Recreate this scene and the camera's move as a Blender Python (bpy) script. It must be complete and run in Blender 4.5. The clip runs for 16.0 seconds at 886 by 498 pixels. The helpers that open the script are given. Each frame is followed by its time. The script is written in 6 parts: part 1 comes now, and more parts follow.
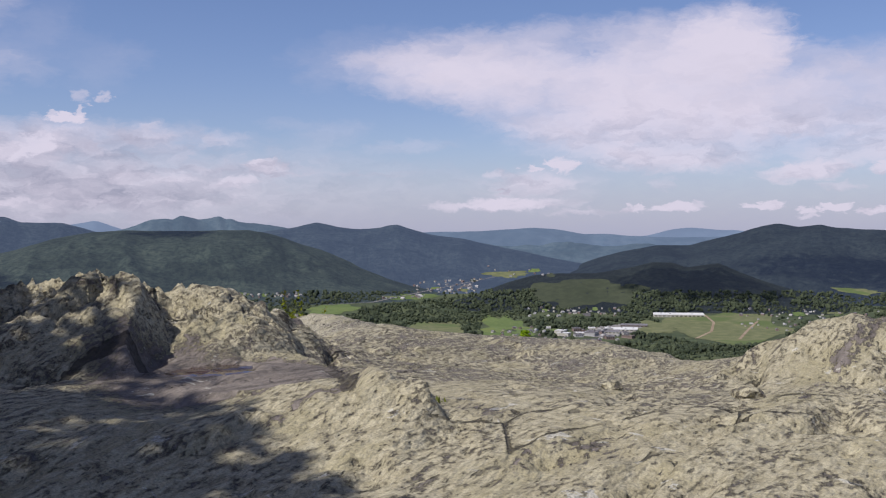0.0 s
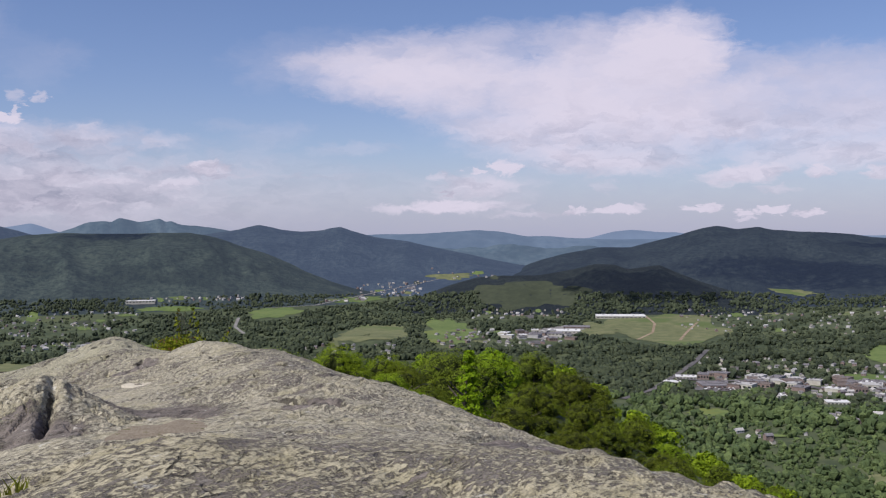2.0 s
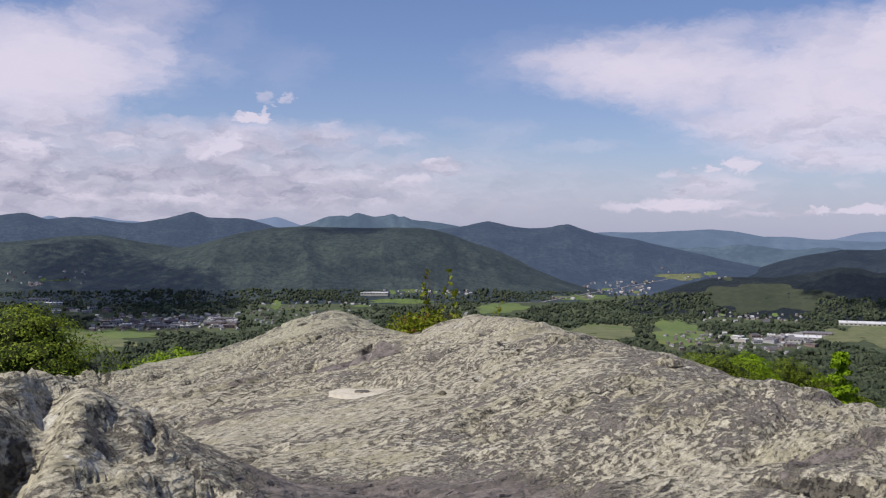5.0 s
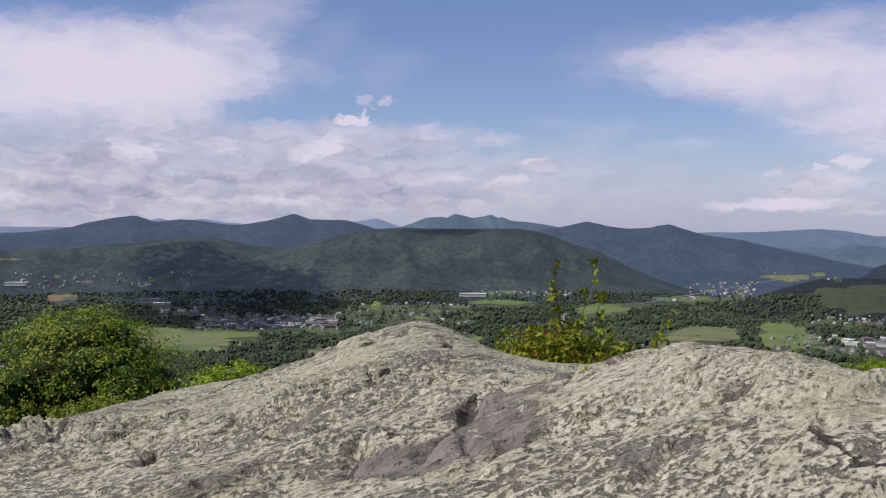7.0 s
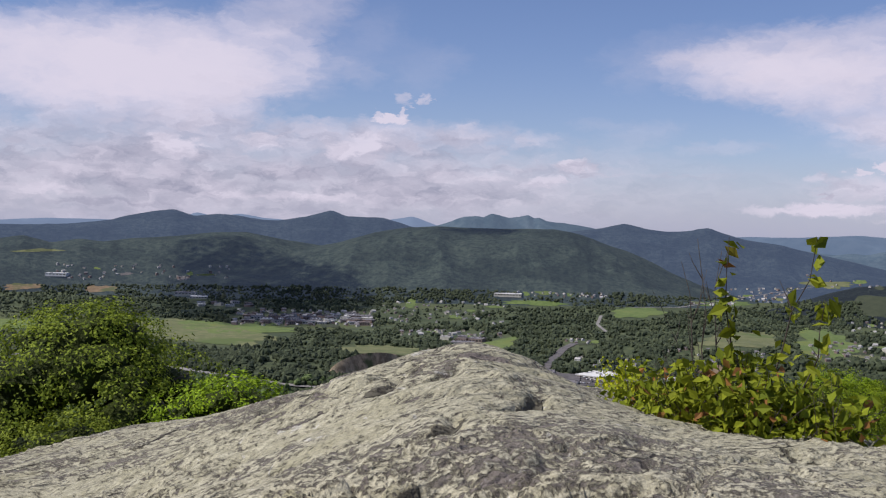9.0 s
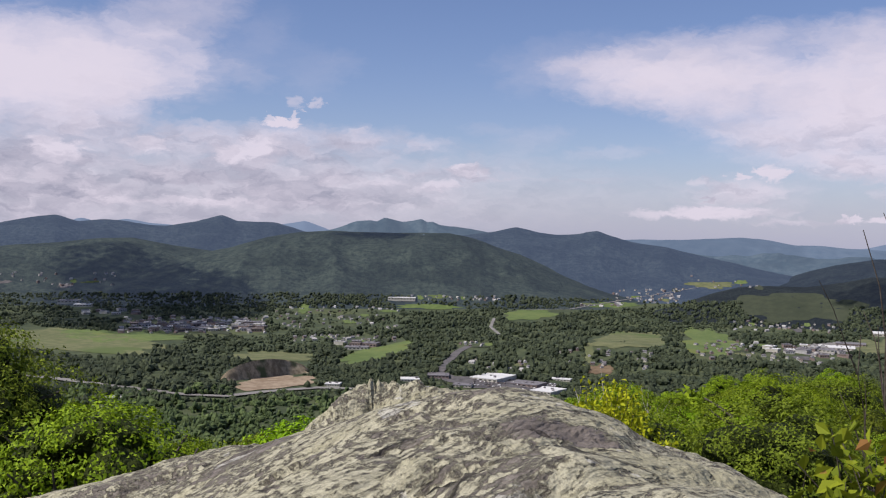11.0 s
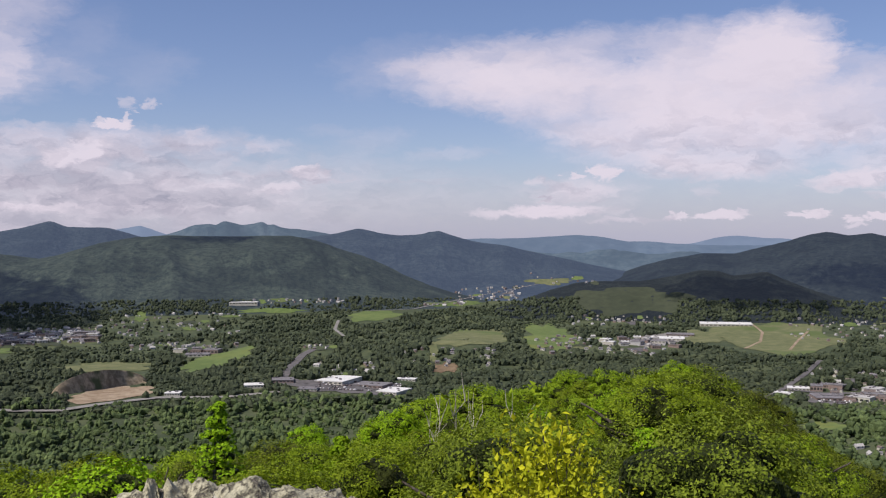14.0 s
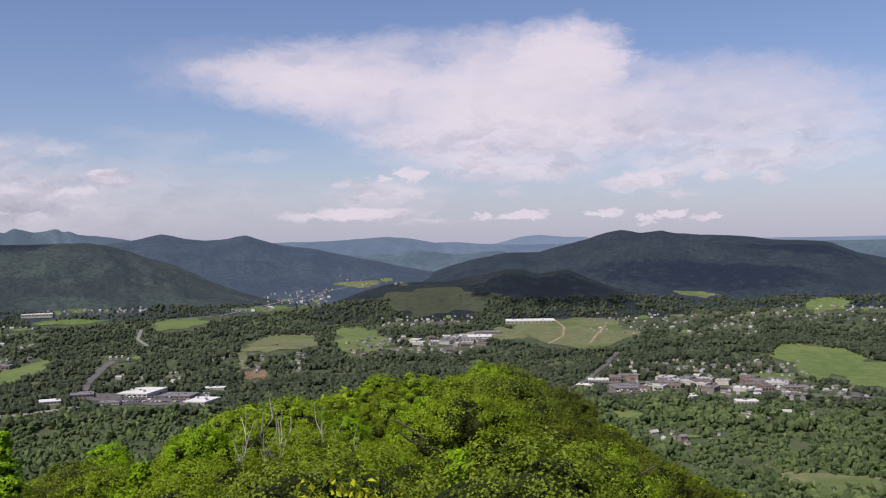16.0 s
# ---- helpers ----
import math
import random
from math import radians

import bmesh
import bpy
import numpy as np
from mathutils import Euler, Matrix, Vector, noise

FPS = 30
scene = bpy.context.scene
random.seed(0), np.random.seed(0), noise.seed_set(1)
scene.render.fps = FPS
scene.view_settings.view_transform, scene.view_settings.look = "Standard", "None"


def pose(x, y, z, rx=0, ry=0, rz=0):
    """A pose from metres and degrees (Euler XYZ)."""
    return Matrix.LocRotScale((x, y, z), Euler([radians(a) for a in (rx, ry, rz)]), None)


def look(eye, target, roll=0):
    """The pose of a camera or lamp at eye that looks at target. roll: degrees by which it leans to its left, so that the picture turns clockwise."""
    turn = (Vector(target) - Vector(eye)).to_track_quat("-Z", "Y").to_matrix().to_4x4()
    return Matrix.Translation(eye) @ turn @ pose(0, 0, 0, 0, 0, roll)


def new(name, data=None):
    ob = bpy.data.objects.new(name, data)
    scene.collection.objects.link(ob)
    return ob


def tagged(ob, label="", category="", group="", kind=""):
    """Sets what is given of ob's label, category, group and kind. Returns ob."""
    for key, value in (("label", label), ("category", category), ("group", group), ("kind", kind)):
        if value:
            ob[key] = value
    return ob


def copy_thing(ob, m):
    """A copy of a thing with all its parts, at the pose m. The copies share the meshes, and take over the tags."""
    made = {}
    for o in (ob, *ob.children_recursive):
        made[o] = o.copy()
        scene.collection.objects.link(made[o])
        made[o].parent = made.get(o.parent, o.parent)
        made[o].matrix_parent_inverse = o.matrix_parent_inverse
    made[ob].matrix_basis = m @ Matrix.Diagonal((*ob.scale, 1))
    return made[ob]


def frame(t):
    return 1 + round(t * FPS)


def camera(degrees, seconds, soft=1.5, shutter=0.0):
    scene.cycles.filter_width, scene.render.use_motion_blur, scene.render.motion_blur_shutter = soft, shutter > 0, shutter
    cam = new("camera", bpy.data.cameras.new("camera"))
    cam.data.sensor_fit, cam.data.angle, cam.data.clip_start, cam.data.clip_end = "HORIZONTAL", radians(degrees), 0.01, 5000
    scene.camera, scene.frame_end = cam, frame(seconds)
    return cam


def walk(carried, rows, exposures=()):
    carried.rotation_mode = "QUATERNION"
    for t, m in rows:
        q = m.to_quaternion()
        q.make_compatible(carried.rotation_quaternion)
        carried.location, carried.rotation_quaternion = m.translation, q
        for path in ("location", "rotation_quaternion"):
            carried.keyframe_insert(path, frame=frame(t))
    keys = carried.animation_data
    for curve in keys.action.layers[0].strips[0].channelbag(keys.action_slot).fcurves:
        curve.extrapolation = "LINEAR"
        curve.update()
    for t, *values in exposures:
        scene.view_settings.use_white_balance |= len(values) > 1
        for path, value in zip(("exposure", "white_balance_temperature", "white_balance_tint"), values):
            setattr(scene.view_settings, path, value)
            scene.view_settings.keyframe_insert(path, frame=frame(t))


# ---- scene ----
cam = camera(47.07, 16.0, 1.2)
PATH = [
    (0, pose(0.000, 0.000, 1.700, 89.090, 0.411, -0.000)),
    (0.5, pose(0.069, 0.948, 1.768, 89.075, 0.406, -1.042)),
    (1, pose(0.168, 1.856, 1.820, 89.197, 0.606, -1.944)),
    (1.5, pose(0.240, 2.667, 1.838, 89.318, 0.634, -3.328)),
    (2, pose(0.282, 3.561, 1.748, 89.201, 0.462, -3.170)),
    (2.5, pose(0.158, 4.834, 1.536, 88.944, 0.025, 1.151)),
    (3, pose(-0.157, 6.164, 1.394, 88.914, -0.647, 6.540)),
    (3.5, pose(-0.507, 7.236, 1.273, 89.033, -0.778, 9.196)),
    (4, pose(-0.764, 8.164, 1.150, 89.055, -0.476, 9.400)),
    (6.3, pose(-1.848, 12.444, 0.774, 89.055, -0.171, 11.370)),
    (6.5, pose(-1.949, 12.834, 0.759, 89.051, -0.096, 12.081)),
    (7, pose(-2.179, 13.861, 0.716, 89.078, -0.203, 15.122)),
    (7.5, pose(-2.402, 14.881, 0.683, 88.986, -0.341, 16.515)),
    (8, pose(-2.704, 15.810, 0.625, 88.969, -0.317, 17.699)),
    (8.2, pose(-2.811, 16.088, 0.596, 88.925, -0.876, 18.268)),
    (10.3, pose(-3.929, 18.674, 0.414, 89.201, -1.060, 13.339)),
    (10.5, pose(-4.024, 18.904, 0.381, 89.199, -0.708, 12.817)),
    (11, pose(-4.221, 19.407, 0.358, 89.354, -0.971, 11.156)),
    (11.5, pose(-4.320, 19.761, 0.344, 89.452, -0.514, 8.312)),
    (12, pose(-4.418, 20.273, 0.300, 89.426, -0.343, 6.224)),
    (12.5, pose(-4.504, 20.698, 0.292, 89.403, -0.243, 4.794)),
    (13, pose(-4.601, 21.151, 0.273, 89.390, -0.276, 4.261)),
    (13.5, pose(-4.697, 21.576, 0.235, 89.360, -0.341, 4.351)),
    (14, pose(-4.745, 21.865, 0.204, 89.491, 0.103, 2.311)),
    (14.5, pose(-4.720, 22.171, 0.217, 89.473, 0.586, -0.627)),
    (15, pose(-4.692, 22.337, 0.268, 89.550, 0.751, -3.440)),
    (15.5, pose(-4.664, 22.420, 0.330, 89.598, 1.113, -6.431)),
    (16, pose(-4.660, 22.498, 0.382, 89.524, 1.163, -8.423)),
]
walk(cam, PATH, ((0.0, 0.0, 6450, 13.0), (8.0, 0.0, 6450, 13.0), (12.5, 0.06, 6750, 13.0), (16.0, 0.06, 6800, 13.0)))

# ---- world, sun, exposure ----
SUN_AZ, SUN_EL = 236.0, 52.0          # degrees clockwise from +y, and above the horizon
world = bpy.data.worlds.new("sky")
scene.world = world
world.use_nodes = True


class Nodes:
    """Short ways to add nodes to a tree."""

    def __init__(self, tree):
        self.tree = tree
        tree.nodes.clear()

    def add(self, kind, **props):
        n = self.tree.nodes.new(kind)
        for k, v in props.items():
            setattr(n, k, v)
        return n

    def link(self, a, b):
        self.tree.links.new(a, b)

    def put(self, socket, v):
        if hasattr(v, "is_linked"):
            self.tree.links.new(v, socket)
        else:
            socket.default_value = v

    def math(self, op, a, b=0.0, c=0.0, clamp=False):
        n = self.add("ShaderNodeMath", operation=op, use_clamp=clamp)
        for s, v in zip(n.inputs, (a, b, c)):
            self.put(s, v)
        return n.outputs[0]

    def ramp(self, v, lo, hi, a=0.0, b=1.0):
        n = self.add("ShaderNodeMapRange", interpolation_type="SMOOTHSTEP")
        for s, x in zip(n.inputs, (v, lo, hi, a, b)):
            self.put(s, x)
        return n.outputs[0]

    def mix(self, f, a, b, blend="MIX"):
        n = self.add("ShaderNodeMix", data_type="RGBA", blend_type=blend)
        self.put(n.inputs[0], f)
        self.put(n.inputs[6], a)
        self.put(n.inputs[7], b)
        return n.outputs[2]

    def noise(self, vec, scale, detail=4.0, rough=0.55, distort=0.0, out=0):
        n = self.add("ShaderNodeTexNoise")
        if vec is not None:
            self.put(n.inputs["Vector"], vec)
        n.inputs["Scale"].default_value = scale
        n.inputs["Detail"].default_value = detail
        n.inputs["Roughness"].default_value = rough
        n.inputs["Distortion"].default_value = distort
        return n.outputs[out]

    def xyz(self, x, y, z):
        n = self.add("ShaderNodeCombineXYZ")
        for s, v in zip(n.inputs, (x, y, z)):
            self.put(s, v)
        return n.outputs[0]


def rgb(r, g, b):
    return (r, g, b, 1.0)


def build_sky():
    """Blue sky, haze over the horizon, and banks of cloud as cloud_bank() lays them, the later ones in front."""
    k = Nodes(world.node_tree)
    sky = k.add("ShaderNodeTexSky", sky_type="NISHITA", sun_disc=False, sun_elevation=radians(SUN_EL), sun_rotation=radians(SUN_AZ))
    sky.altitude, sky.air_density, sky.dust_density, sky.ozone_density = 1200.0, 1.0, 0.8, 2.0
    co = k.add("ShaderNodeTexCoord")
    sep = k.add("ShaderNodeSeparateXYZ")
    k.link(co.outputs["Generated"], sep.inputs[0])
    az = k.math("MULTIPLY", k.math("ARCTAN2", sep.outputs[0], sep.outputs[1]), 57.2958)
    el = k.math("MULTIPLY", k.math("ARCSINE", sep.outputs[2]), 57.2958)
    # the edges are torn: directions stray by a fraction of a degree
    stray = k.xyz(k.math("MULTIPLY", az, 0.9), k.math("MULTIPLY", el, 1.9), 1.0)
    s1, s2 = k.noise(stray, 1.0, 5.0, 0.62, 0.5), k.noise(k.xyz(k.math("MULTIPLY", el, 1.9), k.math("MULTIPLY", az, 0.9), 5.0), 1.0, 5.0, 0.62, 0.5)
    az = k.math("MULTIPLY_ADD", k.math("SUBTRACT", s1, 0.5), 2.6, az)
    el = k.math("MULTIPLY_ADD", k.math("SUBTRACT", s2, 0.5), 1.05, el)
    # slow billows, drawn out by the wind, and finer ones on their edges
    wind = k.xyz(k.math("MULTIPLY", az, 0.055), k.math("MULTIPLY_ADD", az, -0.02, k.math("MULTIPLY", el, 0.17)), 0.0)
    fine = k.xyz(k.math("MULTIPLY", az, 0.20), k.math("MULTIPLY", el, 0.42), 3.0)
    n1 = k.math("SUBTRACT", k.noise(wind, 2.4, 5.0, 0.52, 0.3), 0.5)
    n2 = k.math("SUBTRACT", k.noise(fine, 2.3, 5.0, 0.52, 0.4), 0.5)
    wob = k.math("ADD", k.math("MULTIPLY", n1, 2.2), k.math("MULTIPLY", n2, 2.0))
    puff = k.noise(k.xyz(k.math("MULTIPLY", az, 0.22), k.math("MULTIPLY", el, 0.55), 7.0), 2.2, 5.0, 0.55, 0.6)
    puff = k.math("MULTIPLY", k.math("SUBTRACT", puff, 0.5), k.ramp(el, 7.5, 4.5, 0.45, 2.6))
    # loose cloud over the rest of the sky, outside the banks
    total = k.math("MULTIPLY", k.ramp(k.noise(co.outputs["Generated"], 2.2, 7.0, 0.6), 0.50, 0.68), k.ramp(el, 14.5, 26.0))
    tone = 0.9
    for a, e, w, h, tilt, soft, top, ragged, light, grade in BANKS:
        da = k.math("SUBTRACT", az, a)
        de = k.math("DIVIDE", k.math("SUBTRACT", k.math("SUBTRACT", el, e), k.math("MULTIPLY", da, tilt)), h)
        x = k.math("POWER", k.math("DIVIDE", da, w), 2.0)
        v = k.math("SUBTRACT", 1.0, k.math("MULTIPLY_ADD", de, de, x))
        cover = k.ramp(k.math("MULTIPLY_ADD", wob, ragged, v), -0.25, soft * 1.5 - 0.25, 0.0, top)
        shine = k.math("MULTIPLY_ADD", de, grade, light)
        tone = k.math("MULTIPLY_ADD", cover, k.math("SUBTRACT", shine, tone), tone)
        total = k.math("MULTIPLY_ADD", cover, k.math("SUBTRACT", 1.0, total), total)
    tone = k.math("ADD", tone, k.math("MULTIPLY", puff, 0.62))
    cloud = k.mix(k.math("MULTIPLY", tone, 1.0, clamp=True), CLOUD_DARK, CLOUD_LIT)
    tint = k.mix(k.ramp(el, 0.0, 14.0), SKY_LOW, SKY_HIGH)
    air = k.mix(1.0, sky.outputs[0], tint, "MULTIPLY")
    haze = k.mix(k.ramp(el, 5.5, -0.5, 0.0, 0.75), air, rgb(0.37 / SKY, 0.405 / SKY, 0.58 / SKY))
    cl = k.mix(1.0, cloud, rgb(1 / SKY, 1 / SKY, 1 / SKY), "MULTIPLY")
    cl.node.clamp_result = False
    out = k.mix(k.math("MULTIPLY", total, 0.95), haze, cl)
    bg = k.add("ShaderNodeBackground")
    bg.inputs[1].default_value = SKY
    k.link(out, bg.inputs[0])
    k.link(bg.outputs[0], k.add("ShaderNodeOutputWorld").inputs[0])


SKY = 0.1
SKY_LOW, SKY_HIGH = rgb(0.92, 0.86, 0.98), rgb(0.89, 0.885, 1.05)
CLOUD_DARK, CLOUD_LIT = rgb(0.200, 0.215, 0.32), rgb(0.725, 0.680, 0.790)
BANKS = []


def cloud_bank(az, el, w, h, tilt, soft, cover, ragged, light, grade):
    """A bank of cloud at azimuth az and elevation el, w by h degrees half across, its axis rising by tilt per degree; light: its tone, grade: how much lighter its top is."""
    BANKS.append((az, el, w, h, tilt, soft, cover, ragged, light, grade))


# the veil over the horizon and the low banks of cumulus
cloud_bank(-31.9, 2.65, 19.7, 3.02, 0.00, 1.0, 0.92, 0.50, 0.52, 0.10)
cloud_bank(-16.6, 2.82, 10.5, 2.55, -0.02, 1.2, 0.80, 0.50, 0.54, 0.05)
cloud_bank(-7.2, 2.51, 10.5, 1.91, 0.00, 1.5, 0.42, 0.50, 0.46, 0.00)
cloud_bank(-21.0, 5.16, 10.2, 1.15, 0.00, 0.9, 0.85, 0.60, 0.68, 0.15)
cloud_bank(-37.7, 4.91, 8.3, 1.59, 0.00, 1.4, 0.60, 0.60, 0.45, 0.10)
cloud_bank(-25.4, 3.00, 3.8, 0.41, 0.00, 1.0, 0.55, 0.50, 0.25, 0.00)
cloud_bank(-21.8, 2.72, 1.9, 0.57, 0.10, 1.0, 0.60, 0.50, 0.22, 0.00)
cloud_bank(-33.6, 2.16, 2.9, 0.57, 0.00, 1.2, 0.50, 0.60, 0.28, 0.00)
cloud_bank(-35.7, 1.19, 4.8, 0.19, 0.00, 1.0, 0.60, 0.40, 0.22, 0.00)
cloud_bank(-39.6, 3.38, 2.9, 0.64, 0.00, 1.2, 0.40, 0.60, 0.32, 0.00)
cloud_bank(-31.9, 4.25, 1.5, 0.83, -0.20, 0.7, 0.75, 0.60, 0.92, 0.12)
cloud_bank(-27.6, 4.68, 1.4, 0.64, 0.00, 0.8, 0.70, 0.60, 0.90, 0.10)
cloud_bank(-22.0, 4.42, 2.4, 0.95, 0.10, 0.8, 0.75, 0.60, 0.90, 0.14)
cloud_bank(-36.8, 2.80, 2.9, 0.64, 0.00, 1.0, 0.55, 0.70, 0.80, 0.10)
cloud_bank(-32.5, 2.83, 1.3, 0.48, 0.00, 0.9, 0.60, 0.60, 0.85, 0.10)
cloud_bank(-25.1, 1.74, 6.0, 0.29, 0.00, 0.9, 0.70, 0.60, 0.88, 0.05)
cloud_bank(-39.3, 1.76, 3.5, 0.32, 0.00, 0.9, 0.60, 0.60, 0.84, 0.00)
# puffs and thin sheets past the low banks
cloud_bank(-9.8, 3.83, 1.1, 0.45, 0.00, 0.6, 0.80, 0.50, 0.92, 0.10)
cloud_bank(-11.3, 2.90, 1.5, 0.35, 0.00, 0.8, 0.70, 0.50, 0.86, 0.10)
cloud_bank(-15.6, 3.08, 2.5, 0.45, 0.00, 0.9, 0.60, 0.60, 0.82, 0.10)
cloud_bank(-14.7, 3.52, 3.5, 0.22, 0.00, 1.0, 0.50, 0.50, 0.42, 0.00)
cloud_bank(-9.3, 3.36, 2.5, 0.16, 0.00, 1.0, 0.45, 0.40, 0.45, 0.00)
cloud_bank(-6.3, 5.54, 2.5, 0.89, 0.10, 1.6, 0.34, 0.60, 0.72, 0.00)
cloud_bank(-8.7, 6.13, 1.6, 0.45, 0.00, 1.6, 0.28, 0.60, 0.70, 0.00)
cloud_bank(-2.0, 4.86, 3.2, 0.45, 0.05, 1.5, 0.36, 0.50, 0.74, 0.00)
cloud_bank(-8.1, 4.01, 4.5, 1.08, 0.00, 1.6, 0.45, 0.50, 0.70, 0.00)
cloud_bank(-4.1, 3.30, 3.5, 0.19, 0.00, 1.2, 0.30, 0.40, 0.50, 0.00)
# the great bank in the upper north-west
cloud_bank(-26.7, 11.19, 4.8, 2.39, 0.30, 1.3, 0.78, 0.40, 0.86, 0.00)
cloud_bank(-34.2, 8.47, 11.5, 3.12, 0.04, 0.8, 1.00, 0.32, 1.12, 0.04)
cloud_bank(-29.8, 7.45, 4.1, 2.39, 0.10, 1.0, 0.90, 0.35, 0.93, 0.06)
cloud_bank(-32.8, 5.84, 7.3, 0.95, 0.00, 1.3, 0.70, 0.40, 0.70, 0.10)
cloud_bank(-44.3, 8.27, 8.3, 2.55, 0.05, 1.3, 0.90, 0.40, 0.95, 0.00)
# a torn scrap and the wisps over it
cloud_bank(-20.2, 6.23, 1.1, 0.32, 0.05, 0.5, 0.95, 0.50, 1.05, 0.10)
cloud_bank(-21.0, 6.44, 0.3, 0.29, 0.00, 0.6, 0.70, 0.40, 1.00, 0.00)
cloud_bank(-19.4, 6.58, 0.3, 0.38, 0.00, 0.6, 0.70, 0.40, 1.00, 0.00)
cloud_bank(-19.5, 7.33, 0.6, 0.29, -0.30, 0.9, 0.50, 0.60, 0.95, 0.00)
cloud_bank(-18.3, 7.34, 0.4, 0.38, 0.00, 0.8, 0.60, 0.50, 0.95, 0.00)
cloud_bank(-21.7, 10.26, 2.4, 2.39, 0.40, 1.8, 0.30, 0.50, 0.80, 0.00)
cloud_bank(-18.7, 8.92, 2.2, 1.75, 0.00, 1.8, 0.28, 0.50, 0.80, 0.00)
cloud_bank(-21.7, 8.42, 1.4, 0.70, 0.00, 1.6, 0.28, 0.50, 0.80, 0.00)
cloud_bank(-16.9, 9.55, 1.3, 0.95, 0.00, 1.8, 0.20, 0.50, 0.80, 0.00)
# the long bank in the north-east
cloud_bank(-4.8, 10.19, 4.8, 1.21, 0.15, 1.7, 0.36, 0.50, 0.70, 0.00)
cloud_bank(-6.6, 8.80, 1.9, 1.27, 0.00, 1.8, 0.25, 0.50, 0.70, 0.00)
cloud_bank(2.0, 8.78, 8.0, 2.04, -0.04, 0.9, 1.00, 0.30, 1.00, 0.08)
cloud_bank(-0.5, 10.23, 5.4, 1.08, 0.15, 1.4, 0.60, 0.45, 0.85, 0.00)
cloud_bank(12.2, 7.08, 10.5, 3.98, 0.00, 0.9, 1.00, 0.28, 0.98, 0.06)
cloud_bank(15.8, 9.86, 3.8, 2.39, 0.00, 0.7, 1.00, 0.30, 1.02, 0.10)
cloud_bank(11.3, 10.66, 3.5, 1.46, 0.00, 1.2, 0.80, 0.45, 0.92, 0.00)
cloud_bank(4.9, 10.51, 5.1, 1.34, 0.10, 1.2, 0.75, 0.45, 0.90, 0.00)
cloud_bank(24.3, 6.39, 10.8, 3.34, -0.02, 1.2, 0.95, 0.30, 0.90, 0.05)
cloud_bank(23.5, 8.98, 7.6, 1.15, 0.00, 1.6, 0.50, 0.45, 0.68, 0.00)
cloud_bank(21.3, 5.64, 6.4, 0.76, 0.00, 1.4, 0.35, 0.50, 0.70, 0.00)
cloud_bank(7.7, 5.25, 6.0, 1.15, -0.22, 1.2, 0.75, 0.40, 0.84, 0.00)
cloud_bank(12.1, 3.95, 5.7, 0.83, -0.03, 1.0, 0.85, 0.40, 0.84, 0.10)
cloud_bank(25.4, 4.10, 8.3, 0.83, 0.05, 1.2, 0.75, 0.40, 0.88, 0.10)
# cumulus below the long bank
cloud_bank(5.2, 2.45, 4.1, 1.46, 0.00, 1.5, 0.65, 0.50, 0.74, 0.05)
cloud_bank(3.5, 1.56, 4.8, 0.38, 0.02, 0.8, 0.90, 0.50, 1.02, 0.05)
cloud_bank(5.1, 2.68, 2.2, 0.83, 0.00, 1.0, 0.70, 0.60, 0.98, 0.10)
cloud_bank(6.8, 3.75, 0.9, 0.48, 0.00, 0.5, 0.90, 0.50, 1.02, 0.12)
cloud_bank(4.9, 3.60, 0.5, 0.19, 0.00, 0.6, 0.80, 0.40, 0.98, 0.00)
cloud_bank(3.0, 3.25, 1.1, 0.29, 0.00, 0.9, 0.60, 0.50, 0.86, 0.00)
cloud_bank(7.9, 1.13, 2.5, 0.22, 0.00, 1.1, 0.60, 0.50, 0.40, 0.00)
cloud_bank(3.5, 2.29, 0.4, 0.22, 0.30, 0.7, 0.70, 0.50, 0.40, 0.00)
cloud_bank(19.6, 3.16, 2.7, 0.57, 0.08, 0.7, 0.85, 0.50, 0.95, 0.12)
cloud_bank(23.5, 3.21, 0.8, 0.41, 0.00, 0.6, 0.80, 0.50, 0.93, 0.10)
cloud_bank(26.5, 3.09, 0.9, 0.32, 0.00, 0.7, 0.75, 0.50, 0.93, 0.10)
# a row of small cumulus over the eastern mountain
cloud_bank(10.6, 1.26, 0.8, 0.22, 0.05, 0.6, 0.80, 0.50, 0.96, 0.10)
cloud_bank(13.0, 1.34, 1.5, 0.25, 0.04, 0.6, 0.85, 0.50, 0.97, 0.10)
cloud_bank(17.6, 1.36, 1.0, 0.25, 0.02, 0.5, 0.85, 0.50, 0.97, 0.10)
cloud_bank(19.6, 1.03, 0.7, 0.19, 0.00, 0.6, 0.80, 0.50, 0.95, 0.10)
cloud_bank(21.1, 1.21, 0.8, 0.25, 0.00, 0.5, 0.85, 0.50, 0.97, 0.10)
cloud_bank(22.9, 1.01, 0.8, 0.22, 0.00, 0.5, 0.85, 0.50, 0.96, 0.10)
cloud_bank(21.3, 2.34, 1.1, 0.29, 0.00, 0.9, 0.50, 0.50, 0.86, 0.00)
cloud_bank(12.2, 2.62, 0.8, 0.48, 0.00, 1.2, 0.40, 0.50, 0.84, 0.00)
cloud_bank(19.8, 0.71, 0.6, 0.13, 0.00, 0.8, 0.60, 0.50, 0.90, 0.00)
build_sky()
sun = new("sun", bpy.data.lights.new("sun", "SUN"))
sun.data.energy, sun.data.angle, sun.data.color = 5.0, radians(0.6), (1.0, 0.955, 0.88)
a, e = radians(SUN_AZ), radians(SUN_EL)
SUN_DIR = Vector((math.sin(a) * math.cos(e), math.cos(a) * math.cos(e), math.sin(e)))
sun.matrix_world = look(SUN_DIR * 50, (0, 0, 0))


